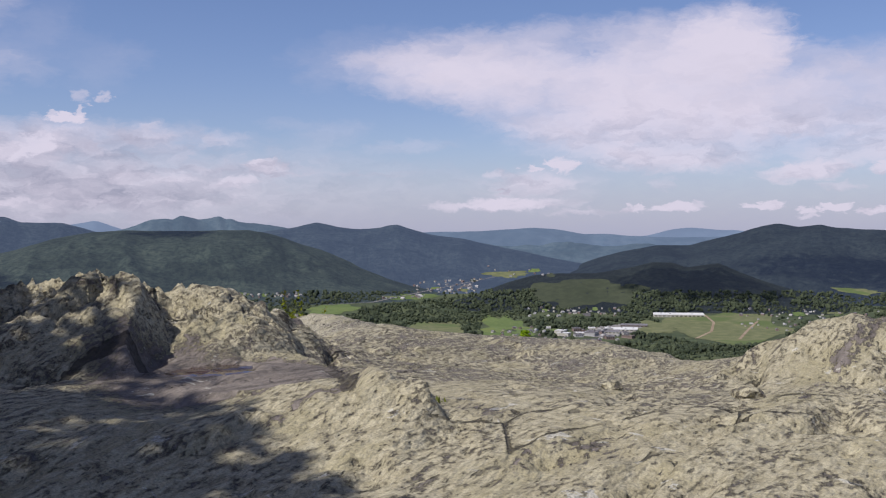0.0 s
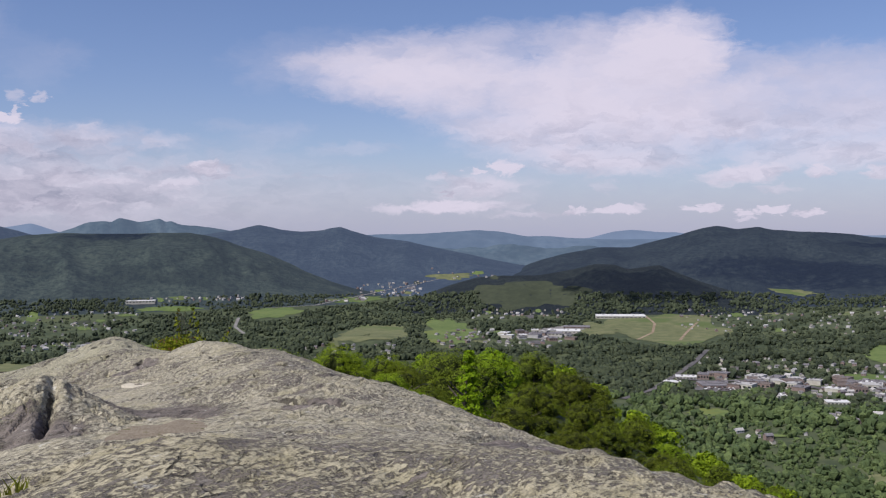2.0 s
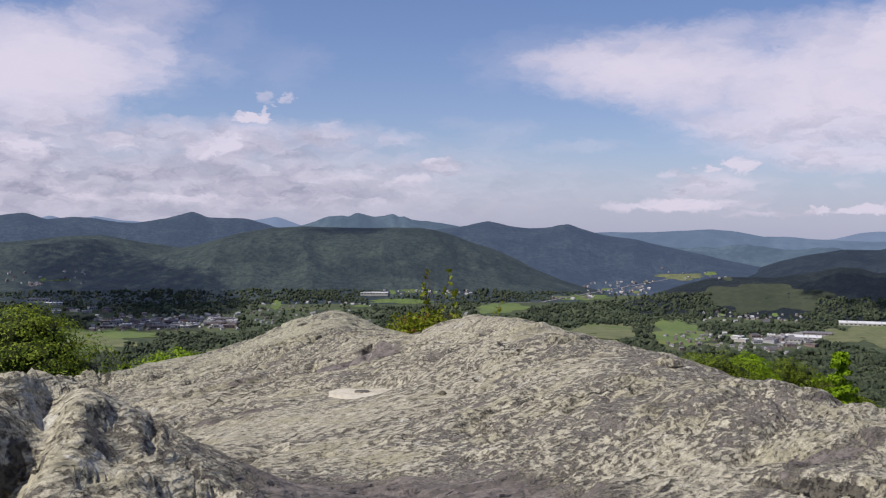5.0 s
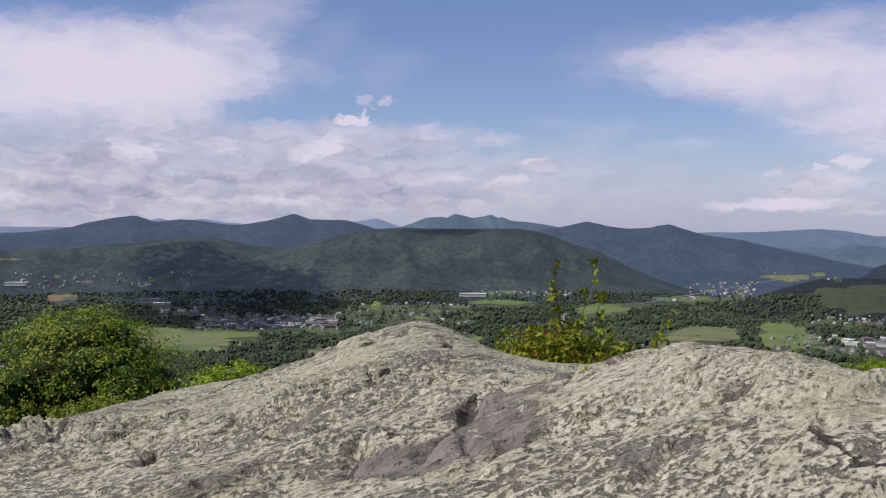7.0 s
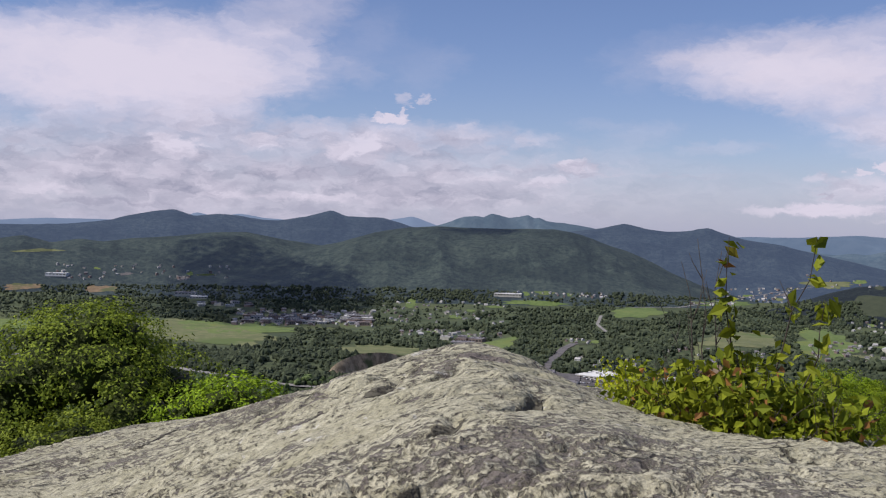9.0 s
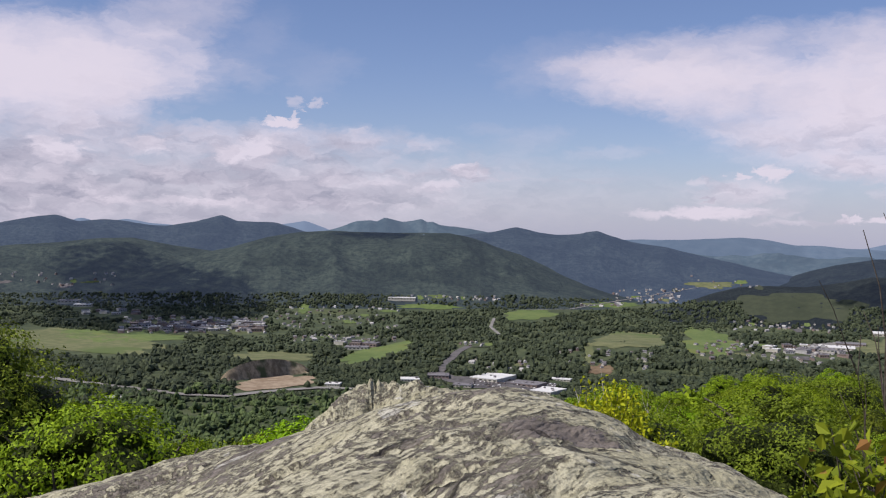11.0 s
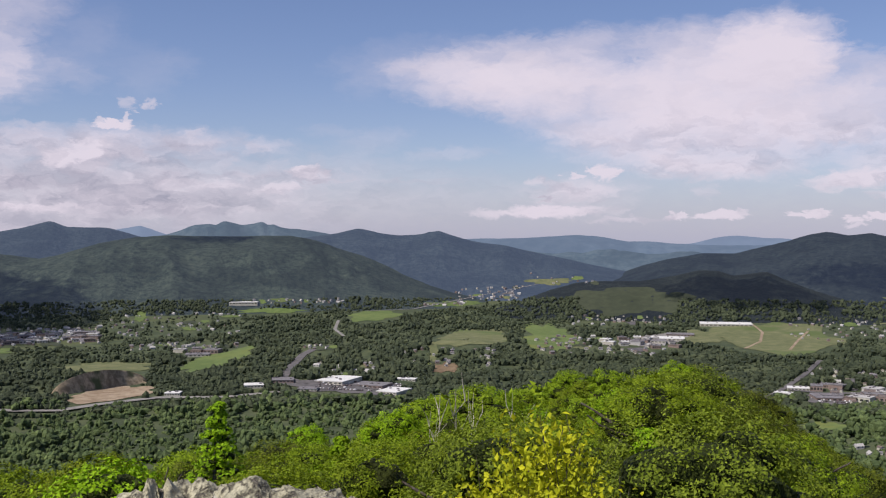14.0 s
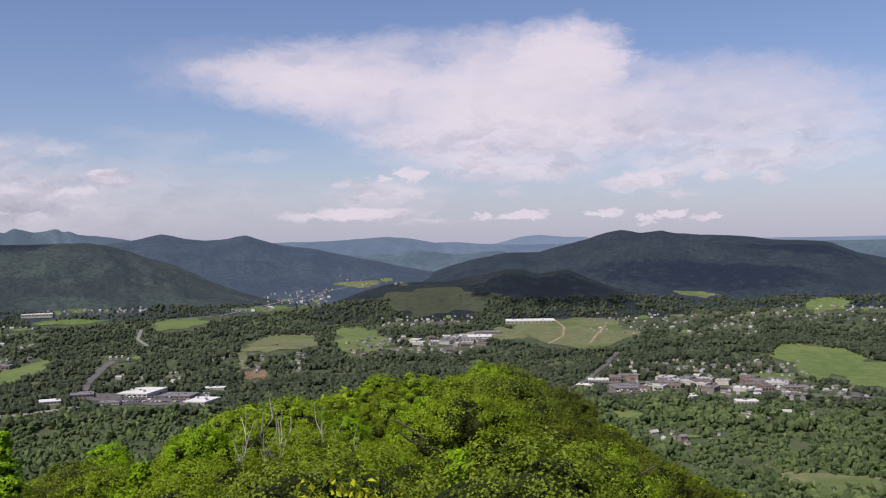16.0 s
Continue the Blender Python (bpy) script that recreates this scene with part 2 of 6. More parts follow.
# ---- helpers of this scene ----
def part(name, bm, material, parent=None, label=""):
    """Links a bmesh as one mesh object, under a thing or a part."""
    me = bpy.data.meshes.new(name)
    bm.to_mesh(me)
    bm.free()
    return part_mesh(name, me, material, parent, label)


def part_mesh(name, me, material, parent=None, label=""):
    ob = new(name, me)
    for m in material if isinstance(material, (list, tuple)) else [material]:
        me.materials.append(m)
    if parent is not None:
        ob.parent = parent
    return tagged(ob, label) if label else ob


def mesh_np(name, verts, faces, smooth=True):
    me = bpy.data.meshes.new(name)
    verts, faces = np.asarray(verts, dtype=np.float32), np.asarray(faces, dtype=np.int32)
    n = faces.shape[1]
    me.vertices.add(len(verts))
    me.vertices.foreach_set("co", verts.ravel())
    me.loops.add(faces.size)
    me.loops.foreach_set("vertex_index", faces.ravel())
    me.polygons.add(len(faces))
    me.polygons.foreach_set("loop_start", np.arange(0, faces.size, n, dtype=np.int32))
    me.polygons.foreach_set("use_smooth", np.full(len(faces), smooth))
    me.update(calc_edges=True)
    return me


def grid_faces(nu, nv, wrap=False):
    i, j = np.meshgrid(np.arange(nu if wrap else nu - 1), np.arange(nv - 1), indexing="ij")
    a = i * nv + j
    b = ((i + 1) % nu) * nv + j
    return np.stack([a, b, b + 1, a + 1], -1).reshape(-1, 4)


def lattice(seed):
    return np.random.RandomState(seed).rand(256, 256)


def vnoise(x, y, seed=0):
    """Smooth value noise in 0..1 over arrays."""
    t = lattice(seed)
    xi, yi = np.floor(x).astype(int), np.floor(y).astype(int)
    fx, fy = x - xi, y - yi
    fx, fy = fx * fx * (3 - 2 * fx), fy * fy * (3 - 2 * fy)
    g = lambda i, j: t[i % 256, j % 256]
    return (g(xi, yi) * (1 - fx) + g(xi + 1, yi) * fx) * (1 - fy) + (g(xi, yi + 1) * (1 - fx) + g(xi + 1, yi + 1) * fx) * fy


def fbm(x, y, octaves=5, seed=0, gain=0.5, ridged=False):
    s, a, tot = 0.0, 1.0, 0.0
    for o in range(octaves):
        v = vnoise(x * 2 ** o + 17.3 * o, y * 2 ** o + 9.1 * o, seed + o)
        if ridged:
            v = 1 - np.abs(2 * v - 1)
        s, tot, a = s + a * v, tot + a, a * gain
    return s / tot


def sstep(v, lo, hi):
    t = np.clip((v - lo) / (hi - lo), 0, 1)
    return t * t * (3 - 2 * t)


# ---- materials ----
def material(name, rough=0.8, spec=0.3):
    m = bpy.data.materials.new(name)
    m.use_nodes = True
    k = Nodes(m.node_tree)
    b = k.add("ShaderNodeBsdfPrincipled")
    b.inputs["Roughness"].default_value = rough
    b.inputs["Specular IOR Level"].default_value = spec
    k.link(b.outputs[0], k.add("ShaderNodeOutputMaterial").inputs[0])
    return m, k, b


def bump(k, b, height, strength, distance):
    n = k.add("ShaderNodeBump")
    n.inputs["Strength"].default_value = strength
    n.inputs["Distance"].default_value = distance
    k.link(height, n.inputs["Height"])
    k.link(n.outputs[0], b.inputs["Normal"])


def coords(k, stretch=(1, 1, 1), turn=(0, 0, 0)):
    """Object coordinates, turned first and then stretched along the turned axes."""
    n = k.add("ShaderNodeMapping", vector_type="TEXTURE")
    k.link(k.add("ShaderNodeTexCoord").outputs["Object"], n.inputs[0])
    n.inputs["Rotation"].default_value = tuple(radians(a) for a in turn)
    n.inputs["Scale"].default_value = tuple(1.0 / a for a in stretch)
    return n.outputs[0]


# thin cracks in the rock, each a line of places x, y
CRACKS = (((-1.40, 3.19), (-1.27, 3.43), (-1.05, 3.75)), ((-0.60, 5.2), (-0.41, 3.78), (-0.24, 2.7)), ((-2.28, 11.2), (-2.45, 12.0)), ((-2.02, 11.84), (-1.70, 11.6)), ((-0.84, 13.1), (-0.39, 12.74), (-0.05, 12.4)),
          ((-3.19, 18.21), (-3.12, 17.58), (-3.09, 16.9)), ((-3.09, 17.76), (-2.81, 17.55), (-2.69, 17.8)), ((-3.79, 17.62), (-3.82, 18.12)), ((-3.48, 17.5), (-3.29, 16.85)),
          ((-3.95, 18.7), (-3.94, 19.3)), ((-4.66, 19.35), (-4.62, 19.8)), ((-6.12, 19.1), (-6.5, 20.2)), ((-4.64, 17.82), (-4.84, 18.3)), ((-4.02, 20.3), (-3.98, 20.85)), ((-4.14, 19.8), (-4.08, 20.15)), ((-4.66, 20.6), (-4.50, 20.95)))
STRIKE = 58.0          # direction of the gneiss's foliation
# worn places: x, y, z, radius
BARE = ((-0.75, 3.5, 1.25, 0.40), (-2.3, 11.3, 0.4, 0.30), (-1.7, 12.7, 0.15, 0.50), (-3.05, 17.1, 0.0, 0.30), (-3.0, 17.75, 0.0, 0.16), (1.0, 8.0, 0.9, 0.4), (-0.4, 12.6, 0.3, 0.2), (-4.36, 21.45, -0.1, 0.10))


def mat_rock():
    m, k, b = material("lichened gneiss", 0.88, 0.2)
    p = coords(k)
    # the foliation bends: everything that follows it shares one warp
    n = k.add("ShaderNodeVectorMath", operation="MULTIPLY_ADD")
    k.link(k.noise(p, 1.1, 1.0, 0.4, 0.0, 1), n.inputs[0])
    n.inputs[1].default_value = (0.22, 0.22, 0.22)
    k.link(p, n.inputs[2])
    turned = k.add("ShaderNodeMapping", vector_type="TEXTURE")
    k.link(n.outputs[0], turned.inputs[0])
    turned.inputs["Rotation"].default_value = (0, 0, radians(STRIKE))
    band = k.add("ShaderNodeMapping", vector_type="POINT")
    k.link(turned.outputs[0], band.inputs[0])
    band.inputs["Scale"].default_value = (0.72, 1.45, 1.3)
    band = band.outputs[0]
    blotch = k.noise(band, 30.0, 6.0, 0.66, 0.3)
    medium = k.noise(band, 3.2, 5.0, 0.6, 0.4)
    large = k.noise(p, 0.55, 4.0, 0.6, 0.4)
    long_ = k.add("ShaderNodeMapping", vector_type="POINT")
    k.link(turned.outputs[0], long_.inputs[0])
    long_.inputs["Scale"].default_value = (0.3, 2.2, 1.8)
    streak = k.noise(long_.outputs[0], 7.0, 6.0, 0.62, 0.3)
    flecks = k.noise(p, 64.0, 4.0, 0.7, 0.2)
    grain = k.noise(p, 170.0, 3.0, 0.7)
    # bare gneiss, banded purple-grey
    bare = k.mix(k.ramp(streak, 0.36, 0.64), rgb(0.104, 0.090, 0.082), rgb(0.200, 0.174, 0.156))
    bare = k.mix(k.ramp(flecks, 0.56, 0.72, 0.0, 0.7), bare, rgb(0.27, 0.245, 0.225))
    thin = k.mix(k.ramp(flecks, 0.40, 0.62), rgb(0.135, 0.119, 0.105), rgb(0.235, 0.212, 0.182))
    # crust of pale lichen, olive where it is thin
    pale = k.mix(k.ramp(blotch, 0.44, 0.60), rgb(0.285, 0.262, 0.192), rgb(0.450, 0.420, 0.322))
    pale = k.mix(k.ramp(medium, 0.50, 0.66, 0.0, 0.5), pale, rgb(0.285, 0.262, 0.160))
    pale = k.mix(k.ramp(flecks, 0.60, 0.76, 0.0, 0.6), pale, rgb(0.47, 0.45, 0.37))
    # yellower where the walk begins, greener towards the tip
    for at, near_, far_, amount, tint in (((0.5, 3.5, 1.0), 2.5, 8.0, 0.36, rgb(0.30, 0.262, 0.145)), ((-4.8, 23.0, 0.0), 2.0, 6.0, 0.40, rgb(0.345, 0.345, 0.235))):
        n = k.add("ShaderNodeVectorMath", operation="DISTANCE")
        k.link(p, n.inputs[0])
        n.inputs[1].default_value = at
        pale = k.mix(k.ramp(n.outputs["Value"], far_, near_, 0.0, amount), pale, tint)
    cover = k.math("ADD", k.math("MULTIPLY", blotch, 1.0), k.math("ADD", k.math("MULTIPLY", medium, 0.50), k.math("MULTIPLY", large, 0.55)))
    cover = k.math("ADD", cover, k.math("MULTIPLY", flecks, 0.45))
    crusted = k.ramp(cover, 1.10, 1.25)
    col = k.mix(crusted, thin, pale)
    # worn places, where only crumbs of lichen hold
    worn = k.math("MAXIMUM", k.ramp(large, 0.60, 0.72, 0.0, 0.6), k.ramp(k.noise(long_.outputs[0], 1.7, 5.0, 0.6, 0.3), 0.53, 0.68, 0.0, 0.60))
    for x, y, z, r in BARE:
        n = k.add("ShaderNodeVectorMath", operation="DISTANCE")
        k.link(p, n.inputs[0])
        n.inputs[1].default_value = (x, y, z)
        worn = k.math("MAXIMUM", worn, k.ramp(n.outputs["Value"], r * 1.7 + 0.1, r * 0.5))
    worn = k.ramp(k.math("ADD", worn, k.math("ADD", k.math("MULTIPLY", k.math("SUBTRACT", medium, 0.5), 1.3), k.math("MULTIPLY", k.math("SUBTRACT", blotch, 0.5), 1.5))), 0.48, 0.66)
    col = k.mix(worn, col, bare)
    rosette = k.ramp(k.noise(p, 9.0, 4.0, 0.6, 0.8), 0.655, 0.675)
    col = k.mix(k.math("MULTIPLY", rosette, 0.75), col, rgb(0.46, 0.45, 0.40))
    # joints and pits: one dark colour for their soil and for the shade inside them
    cell = k.add("ShaderNodeTexVoronoi", feature="DISTANCE_TO_EDGE")
    k.link(band, cell.inputs["Vector"])
    cell.inputs["Scale"].default_value = 2.6
    joint = k.ramp(k.math("ADD", cell.outputs["Distance"], k.math("MULTIPLY", k.math("SUBTRACT", blotch, 0.5), 0.10)), 0.022, 0.004)
    joint = k.math("MULTIPLY", joint, k.ramp(k.noise(p, 1.7, 4.0, 0.6, 0.3), 0.55, 0.62))
    # thin cracks: the mesh carries the distance from each crack's line, and where the crack runs
    side, on = k.add("ShaderNodeAttribute", attribute_name="crack_side"), k.add("ShaderNodeAttribute", attribute_name="crack_run")
    jag = k.math("MULTIPLY", k.math("SUBTRACT", k.noise(p, 9.0, 4.0, 0.6), 0.5), 0.10)
    off = k.math("ABSOLUTE", k.math("ADD", side.outputs["Fac"], jag))
    width = k.math("MULTIPLY", on.outputs["Fac"], k.ramp(k.noise(p, 5.0, 2.0, 0.5), 0.35, 0.65, 0.010, 0.032))
    joint = k.math("MAXIMUM", joint, k.math("MULTIPLY", k.ramp(k.math("SUBTRACT", off, width), 0.004, -0.002), k.ramp(on.outputs["Fac"], 0.1, 0.3)))
    pit = k.ramp(k.noise(band, 24.0, 3.0, 0.6), 0.37, 0.30)
    hole = k.math("MAXIMUM", joint, k.math("MULTIPLY", pit, 0.8))
    # soil plus painted crack shade
    col = k.mix(k.math("MULTIPLY", hole, 0.8), col, rgb(0.030, 0.026, 0.023))
    col = k.mix(k.ramp(flecks, 0.48, 0.34, 0.0, 0.45), col, rgb(0.085, 0.075, 0.064))
    col = k.mix(k.ramp(grain, 0.42, 0.64, 0.0, 0.38), col, rgb(0.08, 0.072, 0.060))
    k.link(col, b.inputs["Base Color"])
    # relief in metres
    knobs, ribs, specks = k.noise(band, 12.0, 2.0, 0.5, 0.2), k.noise(long_.outputs[0], 7.0, 2.0, 0.5, 0.2), k.noise(band, 48.0, 2.0, 0.5)
    h = k.math("ADD", k.math("MULTIPLY", k.math("MULTIPLY", crusted, k.math("SUBTRACT", 1.0, worn)), 0.007), k.math("ADD", k.math("MULTIPLY", knobs, 0.026), k.math("MULTIPLY", ribs, 0.014)))
    h = k.math("ADD", h, k.math("ADD", k.math("MULTIPLY", specks, 0.010), k.math("MULTIPLY", grain, 0.0018)))
    h = k.math("SUBTRACT", h, k.math("ADD", k.math("MULTIPLY", joint, 0.020), k.math("MULTIPLY", pit, 0.006)))
    bump(k, b, h, 1.0, 1.0)
    return m


def mat_leaf(name, dark, light, yellow=None, through_=0.24, rough_size=0.0, wide=0.0):
    m, k, b = material(name, 0.65, 0.12)
    r = k.add("ShaderNodeNewGeometry").outputs["Random Per Island"]
    o = k.add("ShaderNodeObjectInfo").outputs["Random"]
    col = k.mix(k.math("FRACT", k.math("MULTIPLY", r, 7.31)), dark, light)
    if yellow:
        col = k.mix(k.ramp(r, 0.92, 0.95), col, yellow)
    hue = k.add("ShaderNodeHueSaturation")
    k.link(k.math("MULTIPLY_ADD", o, 0.016, 0.492), hue.inputs["Hue"])
    k.link(k.math("MULTIPLY_ADD", o, 0.5, 0.78), hue.inputs["Value"])
    if wide:
        # stands of lighter and darker trees
        col = k.mix(k.ramp(k.noise(coords(k), wide, 4.0, 0.6), 0.36, 0.64, 0.0, 0.5), col, k.mix(0.35, dark, rgb(0.0, 0.0, 0.0)))
    k.link(col, hue.inputs["Color"])
    if rough_size:
        tuft = k.noise(coords(k), 0.9 / rough_size, 5.0, 0.7)
        col = k.mix(k.ramp(tuft, 0.35, 0.65, 0.55, 0.0), col, k.mix(0.4, dark, rgb(0.0, 0.0, 0.0)))
        k.link(col, hue.inputs["Color"])
    k.link(hue.outputs[0], b.inputs["Base Color"])
    if rough_size:
        bump(k, b, k.noise(coords(k), 1.0 / rough_size, 4.0, 0.7), 1.0, rough_size)
    t = k.add("ShaderNodeBsdfTranslucent")
    k.link(hue.outputs[0], t.inputs[0])
    s = k.add("ShaderNodeMixShader")
    s.inputs[0].default_value = through_
    k.link(b.outputs[0], s.inputs[1])
    k.link(t.outputs[0], s.inputs[2])
    k.link(s.outputs[0], [n for n in m.node_tree.nodes if n.type == "OUTPUT_MATERIAL"][0].inputs[0])
    return m


def mat_speckled(name, a, b_, scale, rough=0.9, bump_size=0.0, c=None, c_lo=0.58, c_hi=0.68, detail=6.0):
    """Two colours broken up at two scales, and a third in patches."""
    m, k, b = material(name, rough, 0.15)
    p = coords(k)
    n1, n2 = k.noise(p, scale, detail, 0.65), k.noise(p, scale * 0.13, 4.0, 0.55)
    f = k.ramp(k.math("ADD", k.math("MULTIPLY", n1, 0.65), k.math("MULTIPLY", n2, 0.35)), 0.38, 0.62)
    col = k.mix(f, a, b_)
    if c:
        col = k.mix(k.ramp(n2, c_lo, c_hi), col, c)
    k.link(col, b.inputs["Base Color"])
    if bump_size:
        bump(k, b, n1, 0.8, bump_size)
    return m


def mat_backdrop(name, a, b_, scale, haze_glow, strength, relief=0.0):
    """Woods so far away that the air between them and the camera shows: a faint even emission and bluish base colours
    paint that haze.
    """
    m, k, b = material(name, 1.0, 0.05)
    p = coords(k)
    crowns = k.noise(p, scale, 5.0, 0.75)
    stands = k.noise(p, scale * 0.09, 5.0, 0.62, 0.6)
    col = k.mix(k.ramp(crowns, 0.34, 0.66), a, b_)
    col = k.mix(k.ramp(stands, 0.40, 0.62, 0.0, 0.55), col, k.mix(0.5, a, rgb(0.0, 0.0, 0.0)))
    k.link(col, b.inputs["Base Color"])
    if relief:
        bump(k, b, crowns, 1.0, relief)
    # the whole surface emits: painted airlight, no real source
    b.inputs["Emission Color"].default_value = haze_glow
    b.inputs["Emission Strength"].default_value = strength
    return m


MAT_ROCK = mat_rock()
MAT_GROUND = mat_speckled("valley grass and undergrowth", rgb(0.042, 0.057, 0.032), rgb(0.08, 0.095, 0.049), 0.03, 0.95, 0.0, rgb(0.076, 0.09, 0.042))
# distance haze is put into these seven: bluish base colours plus emission
MAT_WOODS = mat_backdrop("far broadleaf woods with painted haze", rgb(0.017, 0.026, 0.022), rgb(0.058, 0.072, 0.053), 0.06, rgb(0.100, 0.135, 0.225), 0.20, 8.0)
MAT_NEARER = mat_backdrop("eastern mountain woods with painted haze", rgb(0.007, 0.012, 0.013), rgb(0.034, 0.042, 0.038), 0.06, rgb(0.100, 0.138, 0.24), 0.24, 14.0)
MAT_HILL = mat_backdrop("dark conifer woods with painted haze", rgb(0.007, 0.011, 0.010), rgb(0.032, 0.038, 0.031), 0.09, rgb(0.10, 0.13, 0.20), 0.16, 12.0)
MAT_FAR = mat_backdrop("far woods with painted blue haze", rgb(0.010, 0.016, 0.018), rgb(0.038, 0.048, 0.046), 0.055, rgb(0.108, 0.152, 0.265), 0.44, 14.0)
MAT_BLUE = mat_backdrop("far mountains with painted blue haze", rgb(0.025, 0.042, 0.05), rgb(0.06, 0.08, 0.085), 0.03, rgb(0.15, 0.21, 0.33), 0.42, 10.0)
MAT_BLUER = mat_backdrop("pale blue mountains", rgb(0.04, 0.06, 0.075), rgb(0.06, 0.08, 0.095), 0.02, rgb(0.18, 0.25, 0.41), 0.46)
MAT_BLUEST = mat_backdrop("farthest mountains with painted blue haze", rgb(0.05, 0.07, 0.09), rgb(0.06, 0.08, 0.10), 0.02, rgb(0.22, 0.29, 0.46), 0.56)
MAT_CANOPY = mat_leaf("valley tree foliage", rgb(0.050, 0.070, 0.042), rgb(0.122, 0.150, 0.080), None, 0.1, 0.9, 0.012)
MAT_SLOPE = mat_leaf("slope tree foliage", rgb(0.052, 0.076, 0.032), rgb(0.135, 0.172, 0.062), None, 0.1, 0.8, 0.015)
MAT_LEAF = mat_leaf("sunlit green leaves", rgb(0.086, 0.138, 0.007), rgb(0.235, 0.320, 0.014))
MAT_LEAF_DARK = mat_leaf("dark oak leaves", rgb(0.064, 0.090, 0.008), rgb(0.170, 0.212, 0.018))
MAT_LEAF_BRIGHT = mat_leaf("bright young green leaves", rgb(0.110, 0.205, 0.005), rgb(0.250, 0.390, 0.010))
MAT_LEAF_SHRUB = mat_leaf("dull green small leaves", rgb(0.070, 0.098, 0.012), rgb(0.215, 0.262, 0.026))
MAT_LEAF_YELLOW = mat_leaf("yellowing leaves", rgb(0.25, 0.29, 0.012), rgb(0.46, 0.46, 0.02))
MAT_LEAF_MIXED = mat_leaf("green leaves turning yellow", rgb(0.105, 0.145, 0.010), rgb(0.26, 0.30, 0.02), rgb(0.26, 0.13, 0.04))
MAT_BARK = mat_speckled("grey-brown bark", rgb(0.053, 0.042, 0.034), rgb(0.122, 0.106, 0.091), 14.0, 0.9, 0.02)
MAT_DEAD = mat_speckled("bleached dead wood", rgb(0.30, 0.27, 0.23), rgb(0.48, 0.44, 0.38), 14.0, 0.9, 0.01)
MAT_MEADOW = mat_speckled("mown green meadow", rgb(0.08, 0.118, 0.038), rgb(0.125, 0.163, 0.057), 0.06, 0.95, 0.0, rgb(0.129, 0.152, 0.046))
MAT_HAY = mat_speckled("dry yellow-green pasture", rgb(0.095, 0.110, 0.052), rgb(0.155, 0.160, 0.082), 0.05, 0.95, 0.0, rgb(0.085, 0.115, 0.042), 0.52, 0.62)
MAT_DIRT = mat_speckled("bare tan earth", rgb(0.205, 0.152, 0.106), rgb(0.319, 0.258, 0.19), 0.08, 0.95)
MAT_ASPHALT = mat_speckled("worn asphalt", rgb(0.076, 0.072, 0.076), rgb(0.129, 0.122, 0.125), 0.1, 0.9)
MAT_ROAD = mat_speckled("pale concrete road", rgb(0.167, 0.16, 0.152), rgb(0.228, 0.22, 0.213), 0.1, 0.9)
MAT_WHITE = mat_speckled("white painted metal", rgb(0.517, 0.517, 0.517), rgb(0.608, 0.608, 0.6), 0.3, 0.6)
MAT_GREYROOF = mat_speckled("grey roofing", rgb(0.122, 0.114, 0.122), rgb(0.205, 0.198, 0.213), 0.3, 0.8)
MAT_BRICK = mat_speckled("red-brown brick wall", rgb(0.17, 0.125, 0.11), rgb(0.25, 0.195, 0.18), 0.4, 0.9)
MAT_CREAM = mat_speckled("cream siding", rgb(0.365, 0.342, 0.289), rgb(0.471, 0.456, 0.41), 0.4, 0.8)
MAT_CLAY = mat_speckled("orange-brown clay", rgb(0.12, 0.085, 0.055), rgb(0.21, 0.155, 0.10), 0.10, 0.95, 0.0, rgb(0.08, 0.09, 0.045), 0.5, 0.6)
MAT_CLEARING = mat_speckled("dull green hill pasture", rgb(0.036, 0.045, 0.029), rgb(0.050, 0.059, 0.037), 0.05, 0.95)
MAT_GLASS = material("dark window glass", 0.15, 0.5)[0]
[n for n in MAT_GLASS.node_tree.nodes if n.type == "BSDF_PRINCIPLED"][0].inputs["Base Color"].default_value = rgb(0.023, 0.027, 0.03)
MAT_CLOUD = mat_speckled("white cloud", rgb(0.593, 0.593, 0.608), rgb(0.638, 0.638, 0.646), 0.01, 1.0)
MAT_CEMENT = mat_speckled("pale rough cement", rgb(0.395, 0.357, 0.281), rgb(0.502, 0.464, 0.38), 30.0, 0.9, 0.01)
MAT_BRONZE, _k, _b = material("weathered bronze", 0.5, 0.5)
_b.inputs["Metallic"].default_value = 0.6
_n = _k.noise(coords(_k), 60.0, 5.0, 0.6)
_k.link(_k.mix(_n, rgb(0.076, 0.065, 0.046), rgb(0.213, 0.182, 0.137)), _b.inputs["Base Color"])
MAT_POOL, _k, _b = material("reddish brown pool water", 0.08, 0.5)
_n = _k.noise(coords(_k), 9.0, 5.0, 0.6)
_k.link(_k.mix(_k.ramp(_n, 0.4, 0.6), rgb(0.027, 0.017, 0.015), rgb(0.065, 0.042, 0.038)), _b.inputs["Base Color"])
MAT_SAND = mat_speckled("tan sand and gravel", rgb(0.152, 0.125, 0.095), rgb(0.251, 0.217, 0.167), 60.0, 0.95, 0.01, rgb(0.106, 0.099, 0.046), 0.60, 0.66)
MAT_GRASS = mat_leaf("yellow-green grass", rgb(0.106, 0.129, 0.015), rgb(0.213, 0.22, 0.038))
MAT_MOSS = mat_leaf("olive moss", rgb(0.053, 0.068, 0.011), rgb(0.129, 0.144, 0.023))
# darker than the leaves: the crown's inner shade put into a colour
MAT_CROWN_SHADE = mat_leaf("painted shade inside crowns", rgb(0.022, 0.030, 0.004), rgb(0.036, 0.048, 0.006), None, 0.05, 0.25)
